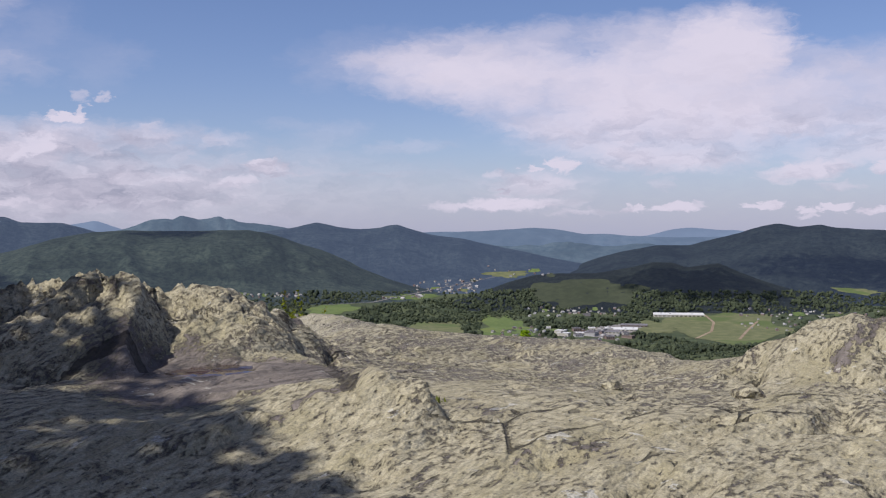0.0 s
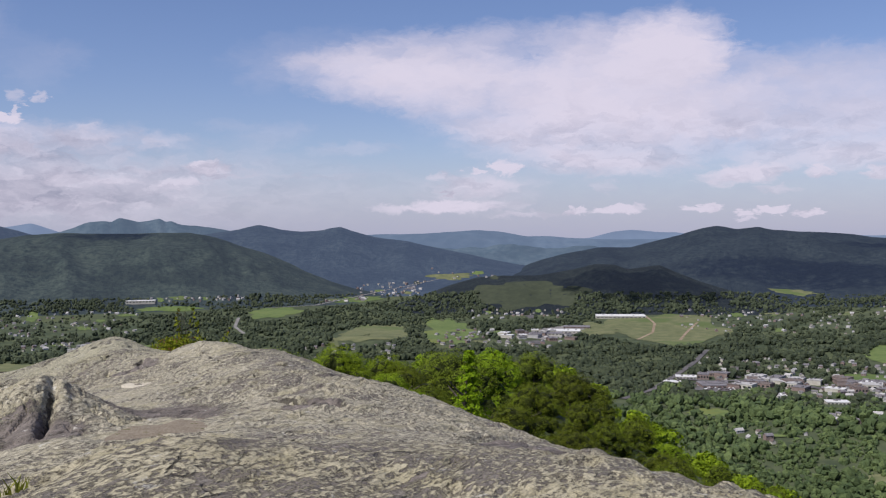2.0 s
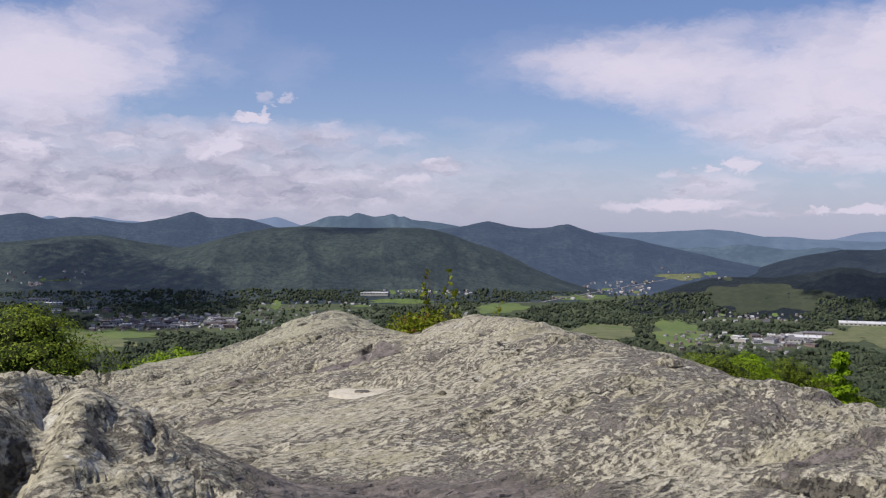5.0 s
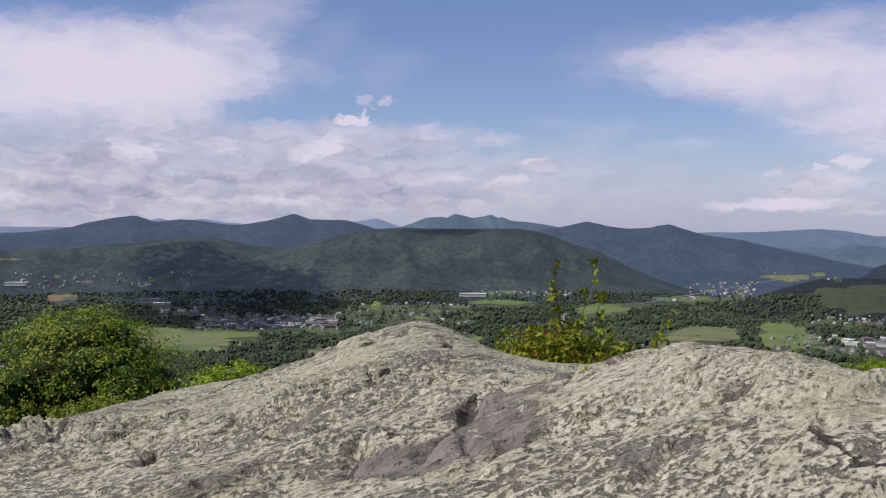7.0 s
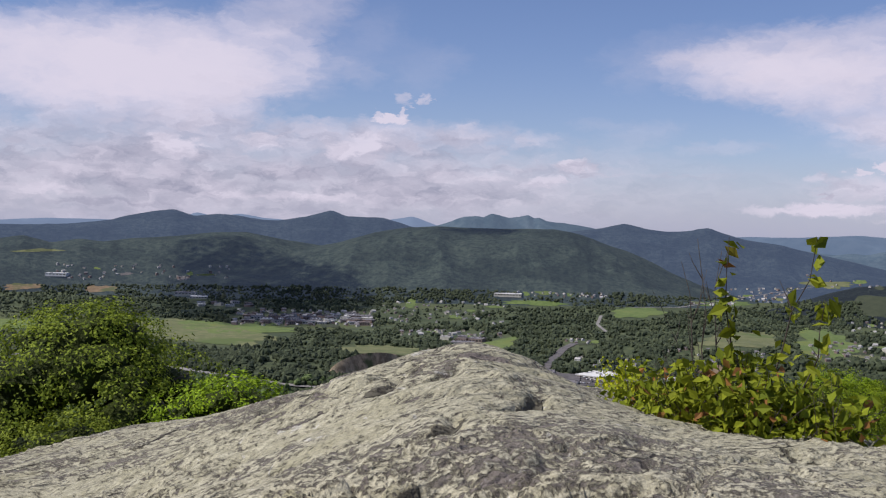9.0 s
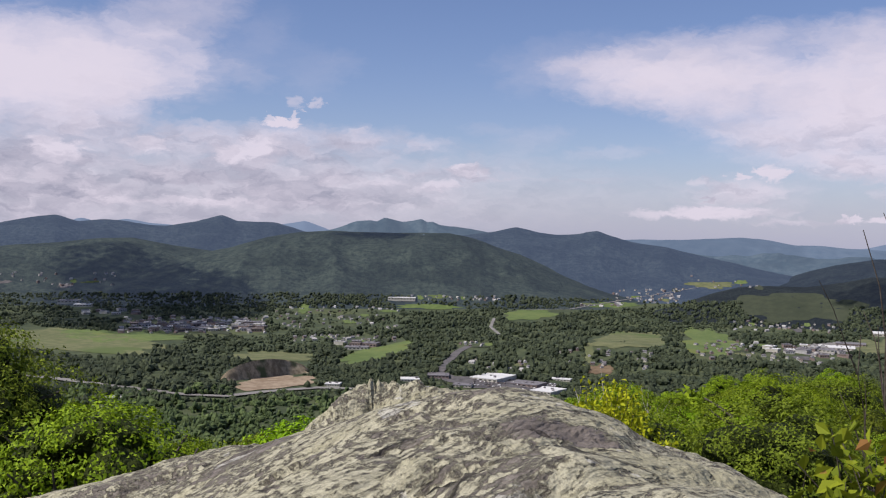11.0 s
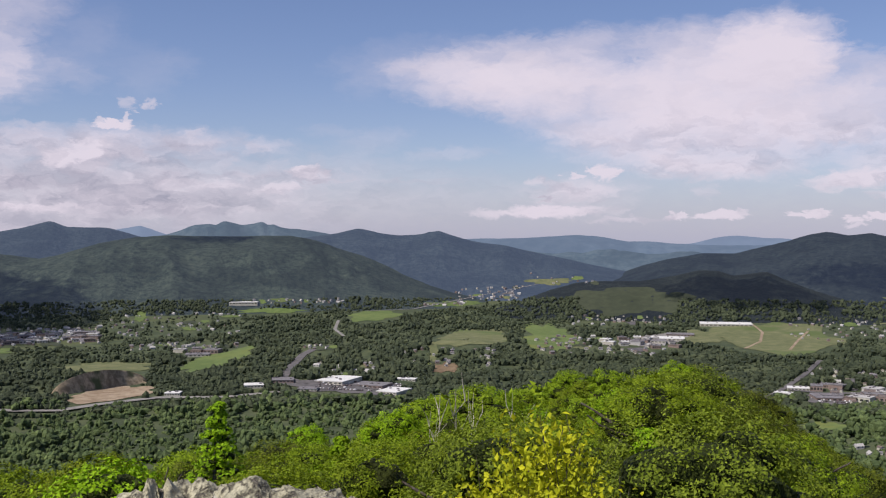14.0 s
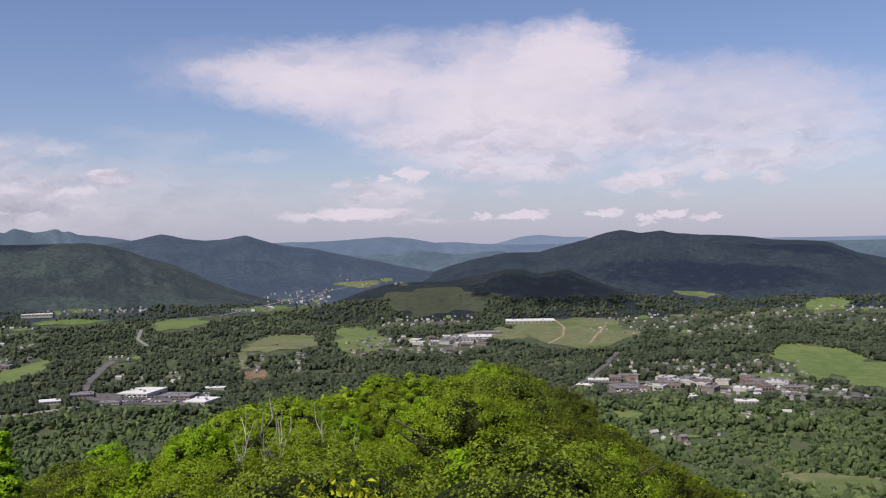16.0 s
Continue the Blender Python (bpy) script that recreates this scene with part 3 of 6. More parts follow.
MAT_PALE = mat_speckled("weathered white siding", rgb(0.304, 0.296, 0.296), rgb(0.426, 0.418, 0.41), 0.3, 0.7)
MAT_BROWNROOF = mat_speckled("brown shingles", rgb(0.106, 0.084, 0.076), rgb(0.182, 0.152, 0.137), 0.3, 0.8)
MAT_QUARRY = mat_speckled("brown and tan quarry rock", rgb(0.15, 0.12, 0.08), rgb(0.38, 0.31, 0.215), 0.12, 0.95, 0.5, rgb(0.07, 0.085, 0.04), 0.5, 0.58)
MAT_CARS, _k, _b = material("car paint of many colours", 0.35, 0.5)
_r = _k.add("ShaderNodeNewGeometry").outputs["Random Per Island"]
_k.link(_k.mix(_k.ramp(_r, 0.55, 0.75), _k.mix(_r, rgb(0.02, 0.02, 0.025), rgb(0.12, 0.05, 0.05)), rgb(0.55, 0.55, 0.56)), _b.inputs["Base Color"])


# ---- large structure: the ground and the ridges ----
VALLEY = -215.0
CENTRE = (-2.0, 20.0)


def polar(az, r):
    a = np.radians(az)
    return CENTRE[0] + r * np.sin(a), CENTRE[1] + r * np.cos(a)


def ground_z(x, y):
    """Height of the ground: the wooded summit spur, the valley floor and its knolls."""
    x, y = np.asarray(x, float), np.asarray(y, float)
    dx, dy = x - CENTRE[0], y - CENTRE[1]
    a0 = math.radians(9.0)
    s, v = dx * math.sin(a0) + dy * math.cos(a0), dx * math.cos(a0) - dy * math.sin(a0)
    crest = np.interp(s, (-200, -60, -12, 0, 8, 20, 35, 65, 130, 180, 300, 700, 1000, 9000), (-30, -4, -2.4, -2.8, -5.0, -8.0, -10.5, -15.5, -24, -38, -85, -200, -260, -3000))
    side = np.where(v > 0, 0.40, 0.30) * np.maximum(np.abs(v) - 3.0 - 0.02 * np.maximum(s, 0), 0)
    hill = crest - side * (1 + 0.0006 * np.abs(v)) + 2.5 * (fbm(x / 60, y / 60, 3, 5) - 0.5)
    floor = VALLEY + 14 * (fbm(x / 420, y / 420, 4, 11) - 0.5)
    for kx, ky, h, w in KNOLLS:
        floor = floor + h * np.exp(-((x - kx) ** 2 + (y - ky) ** 2) / (w * w))
    return floor + 30 * np.logaddexp(0, (hill - floor) / 30)


KNOLLS = ((-720, 1250, 40, 210), (-330, 1500, 22, 160), (-40, 1900, 26, 180), (-300, 1980, 16, 160), (260, 2150, 14, 150), (480, 1050, 20, 220), (860, 1650, 22, 200))


def build_ground():
    az = np.concatenate([np.arange(-52, 44, 0.3), np.arange(44, 308, 4.0)])
    r = np.concatenate([[0.5, 2.0], np.geomspace(4, 9000, 300)])
    A, R = np.meshgrid(az, r, indexing="ij")
    x, y = polar(A, R)
    z = ground_z(x, y)
    me = mesh_np("ground", np.stack([x, y, z], -1).reshape(-1, 3), grid_faces(len(az), len(r), True)[:, ::-1])
    return tagged(part_mesh("ground", me, MAT_GROUND), "wooded mountain slope and grassy valley floor reaching the horizon", "ground", kind="structure")


def ridge(name, label, mat, far, near, profile, base, rough=1.0, spur=0.25, seed=0, step=0.12):
    """A mountain ridge: its crest follows (azimuth, elevation) at the distance far, its foot lies at near."""
    pa, pe = np.array(profile).T
    az = np.arange(pa[0], pa[-1] + step / 2, step)
    crest = np.interp(az, pa, pe)
    soft = np.convolve(np.pad(crest, 6, mode="edge"), np.ones(5) / 5, "same")[6:-6]
    crest = 0.5 * crest + 0.5 * soft + 0.05 * rough * (fbm(az / 0.9, az * 0 + seed, 4, seed) - 0.5)
    u = np.linspace(0, 1.25, 80)
    A, U = np.meshgrid(az, u, indexing="ij")
    dist = near + (far - near) * U
    zc = np.tan(np.radians(crest))[:, None] * far
    x, y = polar(A, dist)
    # spurs and hollows run down from the crest
    bend = 1.2 * (fbm(x / 500, y / 500, 3, seed + 1) - 0.5)
    sp = 0.55 * (fbm(A / 2.6 + bend, U * 1.0 + seed, 3, seed + 3, 0.5, True) - 0.6) + 0.55 * (fbm(x / 260 + bend, y / 260 + seed, 4, seed + 4, 0.5, True) - 0.6)
    shape = np.where(U < 1, np.sin(np.clip(U, 0, 1) * math.pi / 2) ** 1.25, 1 - (U - 1) * 1.5)
    z = base + (zc - base) * shape
    z = z + (zc - base) * 0.9 * spur * sp * np.clip(np.sin(np.clip(U, 0, 1) * math.pi), 0, 1)
    me = mesh_np(name, np.stack([x, y, z], -1).reshape(-1, 3), grid_faces(len(az), len(u))[:, ::-1])
    return tagged(part_mesh(name, me, mat), label, "mountain", kind="structure")


build_ground()
# the blue of the ridges is haze painted into their materials
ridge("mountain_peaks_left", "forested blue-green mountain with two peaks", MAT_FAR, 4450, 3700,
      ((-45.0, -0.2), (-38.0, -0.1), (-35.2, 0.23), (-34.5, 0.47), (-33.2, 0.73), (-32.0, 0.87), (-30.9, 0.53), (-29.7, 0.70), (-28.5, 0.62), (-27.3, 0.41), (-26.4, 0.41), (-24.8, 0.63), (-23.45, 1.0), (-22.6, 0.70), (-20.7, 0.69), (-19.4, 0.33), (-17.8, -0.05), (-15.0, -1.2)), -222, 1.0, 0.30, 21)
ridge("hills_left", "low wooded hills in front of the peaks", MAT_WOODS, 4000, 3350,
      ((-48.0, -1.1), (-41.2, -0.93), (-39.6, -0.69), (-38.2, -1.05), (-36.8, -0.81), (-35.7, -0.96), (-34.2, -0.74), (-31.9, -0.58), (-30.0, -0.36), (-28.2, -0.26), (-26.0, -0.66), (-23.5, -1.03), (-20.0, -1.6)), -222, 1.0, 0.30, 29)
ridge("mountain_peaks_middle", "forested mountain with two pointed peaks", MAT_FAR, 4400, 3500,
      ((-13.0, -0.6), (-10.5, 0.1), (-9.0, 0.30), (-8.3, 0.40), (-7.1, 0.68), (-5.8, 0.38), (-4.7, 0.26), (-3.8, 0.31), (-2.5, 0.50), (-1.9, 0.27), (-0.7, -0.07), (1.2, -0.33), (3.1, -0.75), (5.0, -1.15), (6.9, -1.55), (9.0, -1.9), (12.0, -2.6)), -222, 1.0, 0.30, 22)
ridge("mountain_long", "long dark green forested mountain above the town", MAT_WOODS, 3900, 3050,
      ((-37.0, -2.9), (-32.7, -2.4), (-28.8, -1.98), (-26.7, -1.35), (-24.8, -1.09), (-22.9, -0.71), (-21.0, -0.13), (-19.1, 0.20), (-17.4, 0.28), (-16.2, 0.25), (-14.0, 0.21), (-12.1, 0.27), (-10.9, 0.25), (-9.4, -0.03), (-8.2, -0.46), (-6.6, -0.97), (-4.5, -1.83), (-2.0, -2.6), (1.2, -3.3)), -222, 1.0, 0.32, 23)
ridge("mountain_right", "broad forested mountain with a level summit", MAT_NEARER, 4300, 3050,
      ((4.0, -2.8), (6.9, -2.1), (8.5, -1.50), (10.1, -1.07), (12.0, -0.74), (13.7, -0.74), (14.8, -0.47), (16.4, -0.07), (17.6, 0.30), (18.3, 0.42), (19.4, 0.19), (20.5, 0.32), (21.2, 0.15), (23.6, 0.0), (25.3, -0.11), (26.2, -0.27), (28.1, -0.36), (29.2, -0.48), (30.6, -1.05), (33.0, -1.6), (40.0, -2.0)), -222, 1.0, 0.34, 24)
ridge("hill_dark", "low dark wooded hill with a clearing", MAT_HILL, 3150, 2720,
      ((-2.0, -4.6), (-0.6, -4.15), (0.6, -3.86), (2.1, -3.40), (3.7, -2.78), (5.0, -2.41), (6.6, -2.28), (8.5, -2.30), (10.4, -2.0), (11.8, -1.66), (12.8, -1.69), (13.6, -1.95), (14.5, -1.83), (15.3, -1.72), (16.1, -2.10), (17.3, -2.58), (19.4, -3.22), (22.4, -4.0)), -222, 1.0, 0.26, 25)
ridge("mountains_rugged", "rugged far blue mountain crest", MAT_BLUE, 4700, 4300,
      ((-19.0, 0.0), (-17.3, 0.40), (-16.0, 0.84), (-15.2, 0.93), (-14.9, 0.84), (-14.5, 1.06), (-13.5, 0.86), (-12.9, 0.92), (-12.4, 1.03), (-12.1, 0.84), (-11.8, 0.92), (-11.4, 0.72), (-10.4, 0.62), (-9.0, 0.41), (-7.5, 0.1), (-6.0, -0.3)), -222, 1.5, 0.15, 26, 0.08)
ridge("mountains_far", "far mountains painted pale blue for haze", MAT_BLUE, 4720, 4000,
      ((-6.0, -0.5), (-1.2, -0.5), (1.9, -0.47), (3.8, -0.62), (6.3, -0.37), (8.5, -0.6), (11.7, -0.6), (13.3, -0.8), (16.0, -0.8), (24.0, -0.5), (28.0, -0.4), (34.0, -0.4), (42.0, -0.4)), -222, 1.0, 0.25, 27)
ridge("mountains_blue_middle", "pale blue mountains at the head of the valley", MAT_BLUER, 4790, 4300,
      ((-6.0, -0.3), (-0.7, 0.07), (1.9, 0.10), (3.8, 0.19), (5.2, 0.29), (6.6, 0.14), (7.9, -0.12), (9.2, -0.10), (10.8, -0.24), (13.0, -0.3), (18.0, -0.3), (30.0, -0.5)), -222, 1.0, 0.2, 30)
ridge("mountains_farthest", "farthest mountains with painted blue haze at the horizon", MAT_BLUEST, 4860, 4600,
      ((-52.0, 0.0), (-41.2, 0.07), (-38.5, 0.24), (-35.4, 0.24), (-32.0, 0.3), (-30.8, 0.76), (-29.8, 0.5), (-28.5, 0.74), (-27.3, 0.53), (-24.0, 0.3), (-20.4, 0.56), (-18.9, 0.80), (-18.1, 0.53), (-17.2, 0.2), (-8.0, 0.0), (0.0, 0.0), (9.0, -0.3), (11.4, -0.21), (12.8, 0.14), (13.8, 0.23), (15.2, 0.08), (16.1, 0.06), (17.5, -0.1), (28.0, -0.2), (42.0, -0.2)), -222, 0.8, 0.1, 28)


# ---- the summit rock ----
AXIS_Y, AXIS_X = (-3, 0, 8, 16, 20, 26, 30), (0, 0, -0.65, -2.5, -4.1, -5.5, -6.0)
SPINE_Y = (-3, 0, 3, 6, 9, 12, 15, 18, 21, 23, 25, 27, 30)
SPINE_Z = (0.935, 1.03, 1.135, 0.945, 0.616, 0.30, 0.146, 0.036, 0.035, -0.42, -0.95, -3.4, -7.7)
LEFT_SLOPE = (0.064, 0.053, 0.047, 0.08, 0.114, 0.117, 0.121, 0.119, 0.137, 0.059, 0.067, 0.09, 0.333)
LEFT_CURVE = (0.05, 0.03, 0.015, 0.012, 0.025, 0.032, 0.031, 0.03, 0.047, 0.05, 0.114, 0.101, 0.078)
RIGHT_SLOPE = (0.037, 0.058, 0.07, 0.046, 0.015, 0.041, 0.042, 0.047, -0.014, 0.0, -0.10, -0.359, -0.861)
RIGHT_CURVE = (0.044, 0.028, 0.017, 0.031, 0.059, 0.046, 0.052, 0.051, 0.052, 0.041, 0.059, 0.098, 0.156)
# lumps: x, y, half width, half length, height
LUMPS_START = ((1.62, 3.95, 0.45, 0.6, 0.17), (-0.5, 7.0, 0.6, 0.8, 0.13), (-0.95, 5.7, 0.45, 0.4, 0.05), (1.3, 6.6, 0.6, 0.8, 0.05), (1.65, 4.2, 0.3, 0.4, 0.05), (-0.68, 3.05, 0.42, 0.42, -0.075))
LUMPS_MIDDLE = ((-2.62, 12.1, 0.55, 0.6, 0.31), (-2.8, 12.25, 0.8, 0.8, 0.20), (-3.9, 12.6, 1.0, 0.8, 0.05), (0.9, 14.5, 1.2, 1.5, 0.08), (-2.2, 17.9, 0.6, 0.6, 0.17), (-0.8, 19.5, 0.8, 0.8, 0.08))
LUMPS_TIP = ((-5.35, 24.1, 0.55, 0.35, 0.14), (-3.55, 20.8, 0.6, 0.5, -0.10), (-2.45, 20.8, 0.7, 0.6, -0.07), (-5.0, 22.2, 0.5, 0.5, 0.08), (-2.8, 22.2, 0.7, 0.6, -0.10), (-4.15, 23.2, 0.6, 0.5, 0.15), (-5.25, 23.2, 0.5, 0.5, 0.04),
             (-5.4, 24.15, 0.65, 0.5, 0.19), (-4.3, 24.1, 0.75, 0.5, 0.20), (-3.65, 21.5, 0.5, 0.5, -0.09), (-5.4, 22.0, 0.35, 0.4, 0.10))
SWELLS = ((1.5, 4.2, 0.36, 0.4, 0.061), (-1.85, 4.25, 0.36, 0.4, -0.108), (-1.85, 4.25, 0.36, 0.4, -0.066), (-1.6, 4.4, 0.56, 0.61, 0.08), (-1.05, 4.8, 0.59, 0.64, 0.054), (1.65, 6.45, 0.47, 0.52, -0.071), (1.35, 12.7, 0.92, 1.01, -0.1), (-0.7, 16.05, 0.81, 0.89, -0.059), (-1.7, 17.1, 0.45, 0.5, 0.041), (-7.15, 18.1, 1.04, 1.14, 0.11), (-1.15, 19.5, 1.07, 1.18, -0.115),)
SWELLS_TIP = ((-6.15, 21.0, 0.9, 0.99, -0.18), (-3.45, 21.9, 0.29, 0.32, 0.04), (-4.5, 21.95, 0.46, 0.5, 0.067), (-5.45, 22.0, 0.48, 0.52, -0.068), (-4.55, 22.05, 0.28, 0.31, 0.027), (-5.75, 23.05, 0.3, 0.33, 0.036), (-6.75, 23.05, 0.38, 0.42, -0.039), (-4.0, 23.1, 0.29, 0.32, 0.03), (-5.55, 23.9, 0.29, 0.32, -0.032), (-5.15, 24.15, 0.28, 0.31, 0.082), (-4.9, 24.15, 0.3, 0.33, -0.037), (-5.3, 24.2, 0.28, 0.31, 0.023),)
# blocks split off along joints: x, y, turn, reach to the left, right, front and back, height, slopes of those four sides, fall to the right
BLOCKS = ((-1.55, 4.45, 4, 3.0, 0.46, 1.05, 0.35, 0.36, 0.30, 1.6, 0.45, 1.2, 0.16), (-1.0, 4.9, -12, 1.6, 0.46, 0.95, 0.7, 0.25, 0.5, 0.6, 0.36, 0.9, 0.12),
          (-0.32, 2.95, 10, 0.5, 0.26, 0.42, 0.6, 0.06, 0.2, 0.9, 0.5, 0.12, 0.0))
# hummocks: along y, rises and dips across the axis
ACROSS = (-4.2, -2.8, -1.4, 0.0, 1.4, 2.8, 4.2)
HUMMOCKS = {
    2.0: (0, 0, 0.01, 0.05, 0.04, 0.03, 0), 3.8: (0, -0.02, 0.14, 0.04, -0.04, 0.09, 0), 5.6: (0, 0, 0.03, 0.05, -0.15, 0.19, 0.04),
    7.4: (0, 0, 0.04, 0.08, 0.16, 0.04, 0.02), 9.2: (0, 0, -0.02, -0.05, 0.04, -0.03, 0), 11.0: (0, 0, 0, -0.04, 0, 0, -0.01),
    12.8: (0, 0, 0.01, -0.09, 0, 0.09, 0), 14.6: (0, 0, -0.02, -0.09, 0.15, -0.03, -0.02), 16.4: (0.02, 0, -0.04, -0.06, 0.19, 0.07, -0.02),
    18.2: (0.02, -0.04, -0.13, -0.02, 0.06, 0.03, -0.07), 20.0: (0.02, 0.04, -0.18, -0.05, -0.10, 0.25, -0.09), 21.8: (0.02, -0.02, -0.09, 0.07, -0.04, 0.20, 0),
    23.6: (0, 0.08, 0.06, 0.01, -0.16, -0.05, 0), 25.4: (0, -0.06, -0.05, 0.04, -0.04, 0.04, 0), 27.2: (0, 0, 0.10, 0.11, -0.10, 0, 0)}


def cells(x, y, size, seed):
    """Irregular cells: distance to the nearest and the second centre, and a value for each cell."""
    t1, t2, t3 = lattice(seed), lattice(seed + 500), lattice(seed + 900)
    cx, cy = np.floor(x / size).astype(int), np.floor(y / size).astype(int)
    near, second, pick = np.full(x.shape, 9.0), np.full(x.shape, 9.0), np.zeros(x.shape)
    n = len(t1)
    for i in (-1, 0, 1):
        for j in (-1, 0, 1):
            a, b = (cx + i) % n, (cy + j) % n
            d = np.hypot(x / size - cx - i - t1[a, b], y / size - cy - j - t2[a, b])
            hit = d < near
            second = np.where(hit, near, np.minimum(second, d))
            pick = np.where(hit, t3[a, b], pick)
            near = np.where(hit, d, near)
    return near, second, pick


def rock_form(x, y):
    """The large form of the summit rock."""
    u = x - np.interp(y, AXIS_Y, AXIS_X)
    at = lambda v: np.interp(y, SPINE_Y, v)
    l, r = np.maximum(-u, 0), np.maximum(u, 0)
    z = at(SPINE_Z) - at(LEFT_SLOPE) * l - at(LEFT_CURVE) * l * l + at(RIGHT_SLOPE) * r - at(RIGHT_CURVE) * r * r
    for lx, ly, wx, wy, h in LUMPS_START + LUMPS_MIDDLE + LUMPS_TIP + SWELLS + SWELLS_TIP:
        z = z + h * np.exp(-((x - lx) / wx) ** 2 - ((y - ly) / wy) ** 2)
    # the shelf that holds the pool ends in a low step
    edge = np.interp(y, (2.3, 3.0, 3.9, 5.2), (-0.05, -0.07, -0.36, -0.85)) + 0.25 * (fbm(x / 0.4, y / 0.4, 3, 32) - 0.5)
    z = z + 0.055 * sstep(edge - x, -0.04, 0.06) * sstep(y, 2.2, 2.7) * (1 - sstep(y, 4.6, 5.4))
    rise = np.zeros_like(z)
    for bx, by, turn, le, ri, fr, ba, h, sl, sr, sf, sb, fall in BLOCKS:
        m = (np.abs(x - bx) < 4) & (np.abs(y - by) < 3)
        if not m.any():
            continue
        xx, yy = x[m], y[m]
        c, s = math.cos(radians(turn)), math.sin(radians(turn))
        near, second, pick = cells(xx, yy, 0.30, 31)
        wob = 0.08 * (pick - 0.5) + 0.24 * (fbm(xx / 0.5, yy / 0.5, 3, 33) - 0.5)
        p, q = (xx - bx) * c + (yy - by) * s + wob, -(xx - bx) * s + (yy - by) * c + wob
        lift = np.minimum.reduce([h - fall * p, sl * (p + le), sr * (ri - p), sf * (q + fr), sb * (ba - q)])
        rise[m] = np.maximum(rise[m], lift * (1 + 0.12 * (pick - 0.5)))
    z = z + rise
    for hy, row in HUMMOCKS.items():
        b = np.exp(-((y - hy) / 1.2) ** 2)
        for hu, h in zip(ACROSS, row):
            if h:
                z = z + h * b * np.exp(-((u - hu) / 1.0) ** 2)
    return z


# deep clefts: start x, y, end x, y, width, depth
CLEFTS = ((-1.06, 3.5, -1.03, 3.85, 0.06, 0.16), (-2.2, 3.05, -1.25, 3.42, 0.04, 0.12), (-0.10, 2.75, -0.2, 3.45, 0.035, 0.16), 
          (-2.28, 11.15, -2.45, 12.2, 0.04, 0.07), (-2.95, 11.5, -3.05, 12.0, 0.03, 0.05), (-0.72, 12.95, -0.05, 12.4, 0.05, 0.05), (-5.7, 24.2, -5.0, 25.0, 0.03, 0.12))
CLEFTS = CLEFTS + tuple((*a, *b, 0.035, 0.045) for line in CRACKS for a, b in zip(line[:-1], line[1:]))


def rock_detail(x, y):
    """Foliation, ledges, pits and cracks of the gneiss."""
    c, s = math.cos(radians(STRIKE)), math.sin(radians(STRIKE))
    warp = fbm(x / 1.4, y / 1.4, 3, 40) - 0.5
    p, q = x * c + y * s + 0.2 * warp, -x * s + y * c + 0.25 * warp
    big = fbm(x / 1.8, y / 1.8, 3, 41) - 0.5
    layers = fbm(p / 1.1 + warp, q / 0.34 + warp * 1.5, 4, 42, 0.55, True) - 0.55
    k = q / 0.17 + 3.2 * (fbm(p / 1.3, q / 0.6, 4, 43, 0.55) - 0.5)
    saw = k - np.floor(k)
    ledge = saw - sstep(saw, 0.70, 1.0)
    rough_ = sstep(fbm(x / 1.3, y / 1.3, 3, 45), 0.38, 0.66)
    fine = fbm(p / 0.22, q / 0.11, 3, 46, 0.6) - 0.5
    pits = np.maximum(fbm(p / 0.30, q / 0.15, 3, 44) - 0.64, 0)
    z = 0.06 * big + (0.02 + 0.045 * rough_) * layers + (0.012 + 0.030 * rough_) * (ledge - 0.4) + (0.008 + 0.018 * rough_) * fine - 0.22 * pits
    # craggy ground: the blocks at the start, the lump halfway and the tip
    crag = np.zeros_like(x)
    for cx, cy, w, amount in ((-1.7, 4.3, 0.8, 1.0), (-1.2, 4.4, 0.4, 1.0), (-1.0, 5.3, 0.4, 0.5), (-2.55, 11.9, 0.8, 0.40), (-5.4, 24.1, 0.7, 0.55), (-4.3, 24.1, 0.6, 0.45), (-6.4, 19.0, 1.2, 0.8), (-4.0, 18.9, 0.8, 0.35)):
        crag = np.maximum(crag, amount * np.exp(-((x - cx) ** 2 + (y - cy) ** 2) / (w * w)))
    kk = q / 0.13 + 3.5 * (fbm(p / 0.5, q / 0.4, 4, 48, 0.55) - 0.5)
    kk = 2.5 + 2.5 * np.sin(kk * 0.9)
    step_ = np.floor(kk) + sstep(kk - np.floor(kk), 0.55, 0.95)
    z = z + crag * (0.026 * (step_ - 2.5) * 0.8 + 0.07 * (fbm(p / 0.3, q / 0.22, 4, 49, 0.55, True) - 0.6) + 0.035 * (fbm(p / 0.13, q / 0.10, 3, 50, 0.6, True) - 0.6))
    # joints split the craggy ground into tilted chunks
    for size, seed, tilt, depth in ((0.34, 61, 0.11, 0.08), (0.13, 63, 0.045, 0.035)):
        near, second, pick = cells(p * 0.8 + 0.06 * warp, q * 1.25, size, seed)
        gap = 1 - sstep((second - near) * size, 0.0, 0.045)
        z = z + crag ** 0.7 * (tilt * (pick - 0.5) * (1 - gap) - depth * gap * (pick > 0.35))
    # slabs split along the foliation stand a little above one another
    for size, seed, lift, depth in ((0.75, 66, 0.040, 0.040), (0.30, 67, 0.020, 0.020)):
        near, second, pick = cells(p * 0.55 + 0.25 * warp, q * 1.3 + 0.12 * (fbm(x / 0.3, y / 0.3, 3, 68) - 0.5), size, seed)
        gap = 1 - sstep((second - near) * size, 0.0, 0.05)
        open_ = sstep(vnoise(x / 0.9 + seed, y / 0.9, 69), 0.45, 0.7)
        z = z + (0.35 + 0.65 * rough_) * (lift * (pick - 0.5) * (1 - gap) + 0.35 * lift * (near - 0.4) - depth * gap * open_)
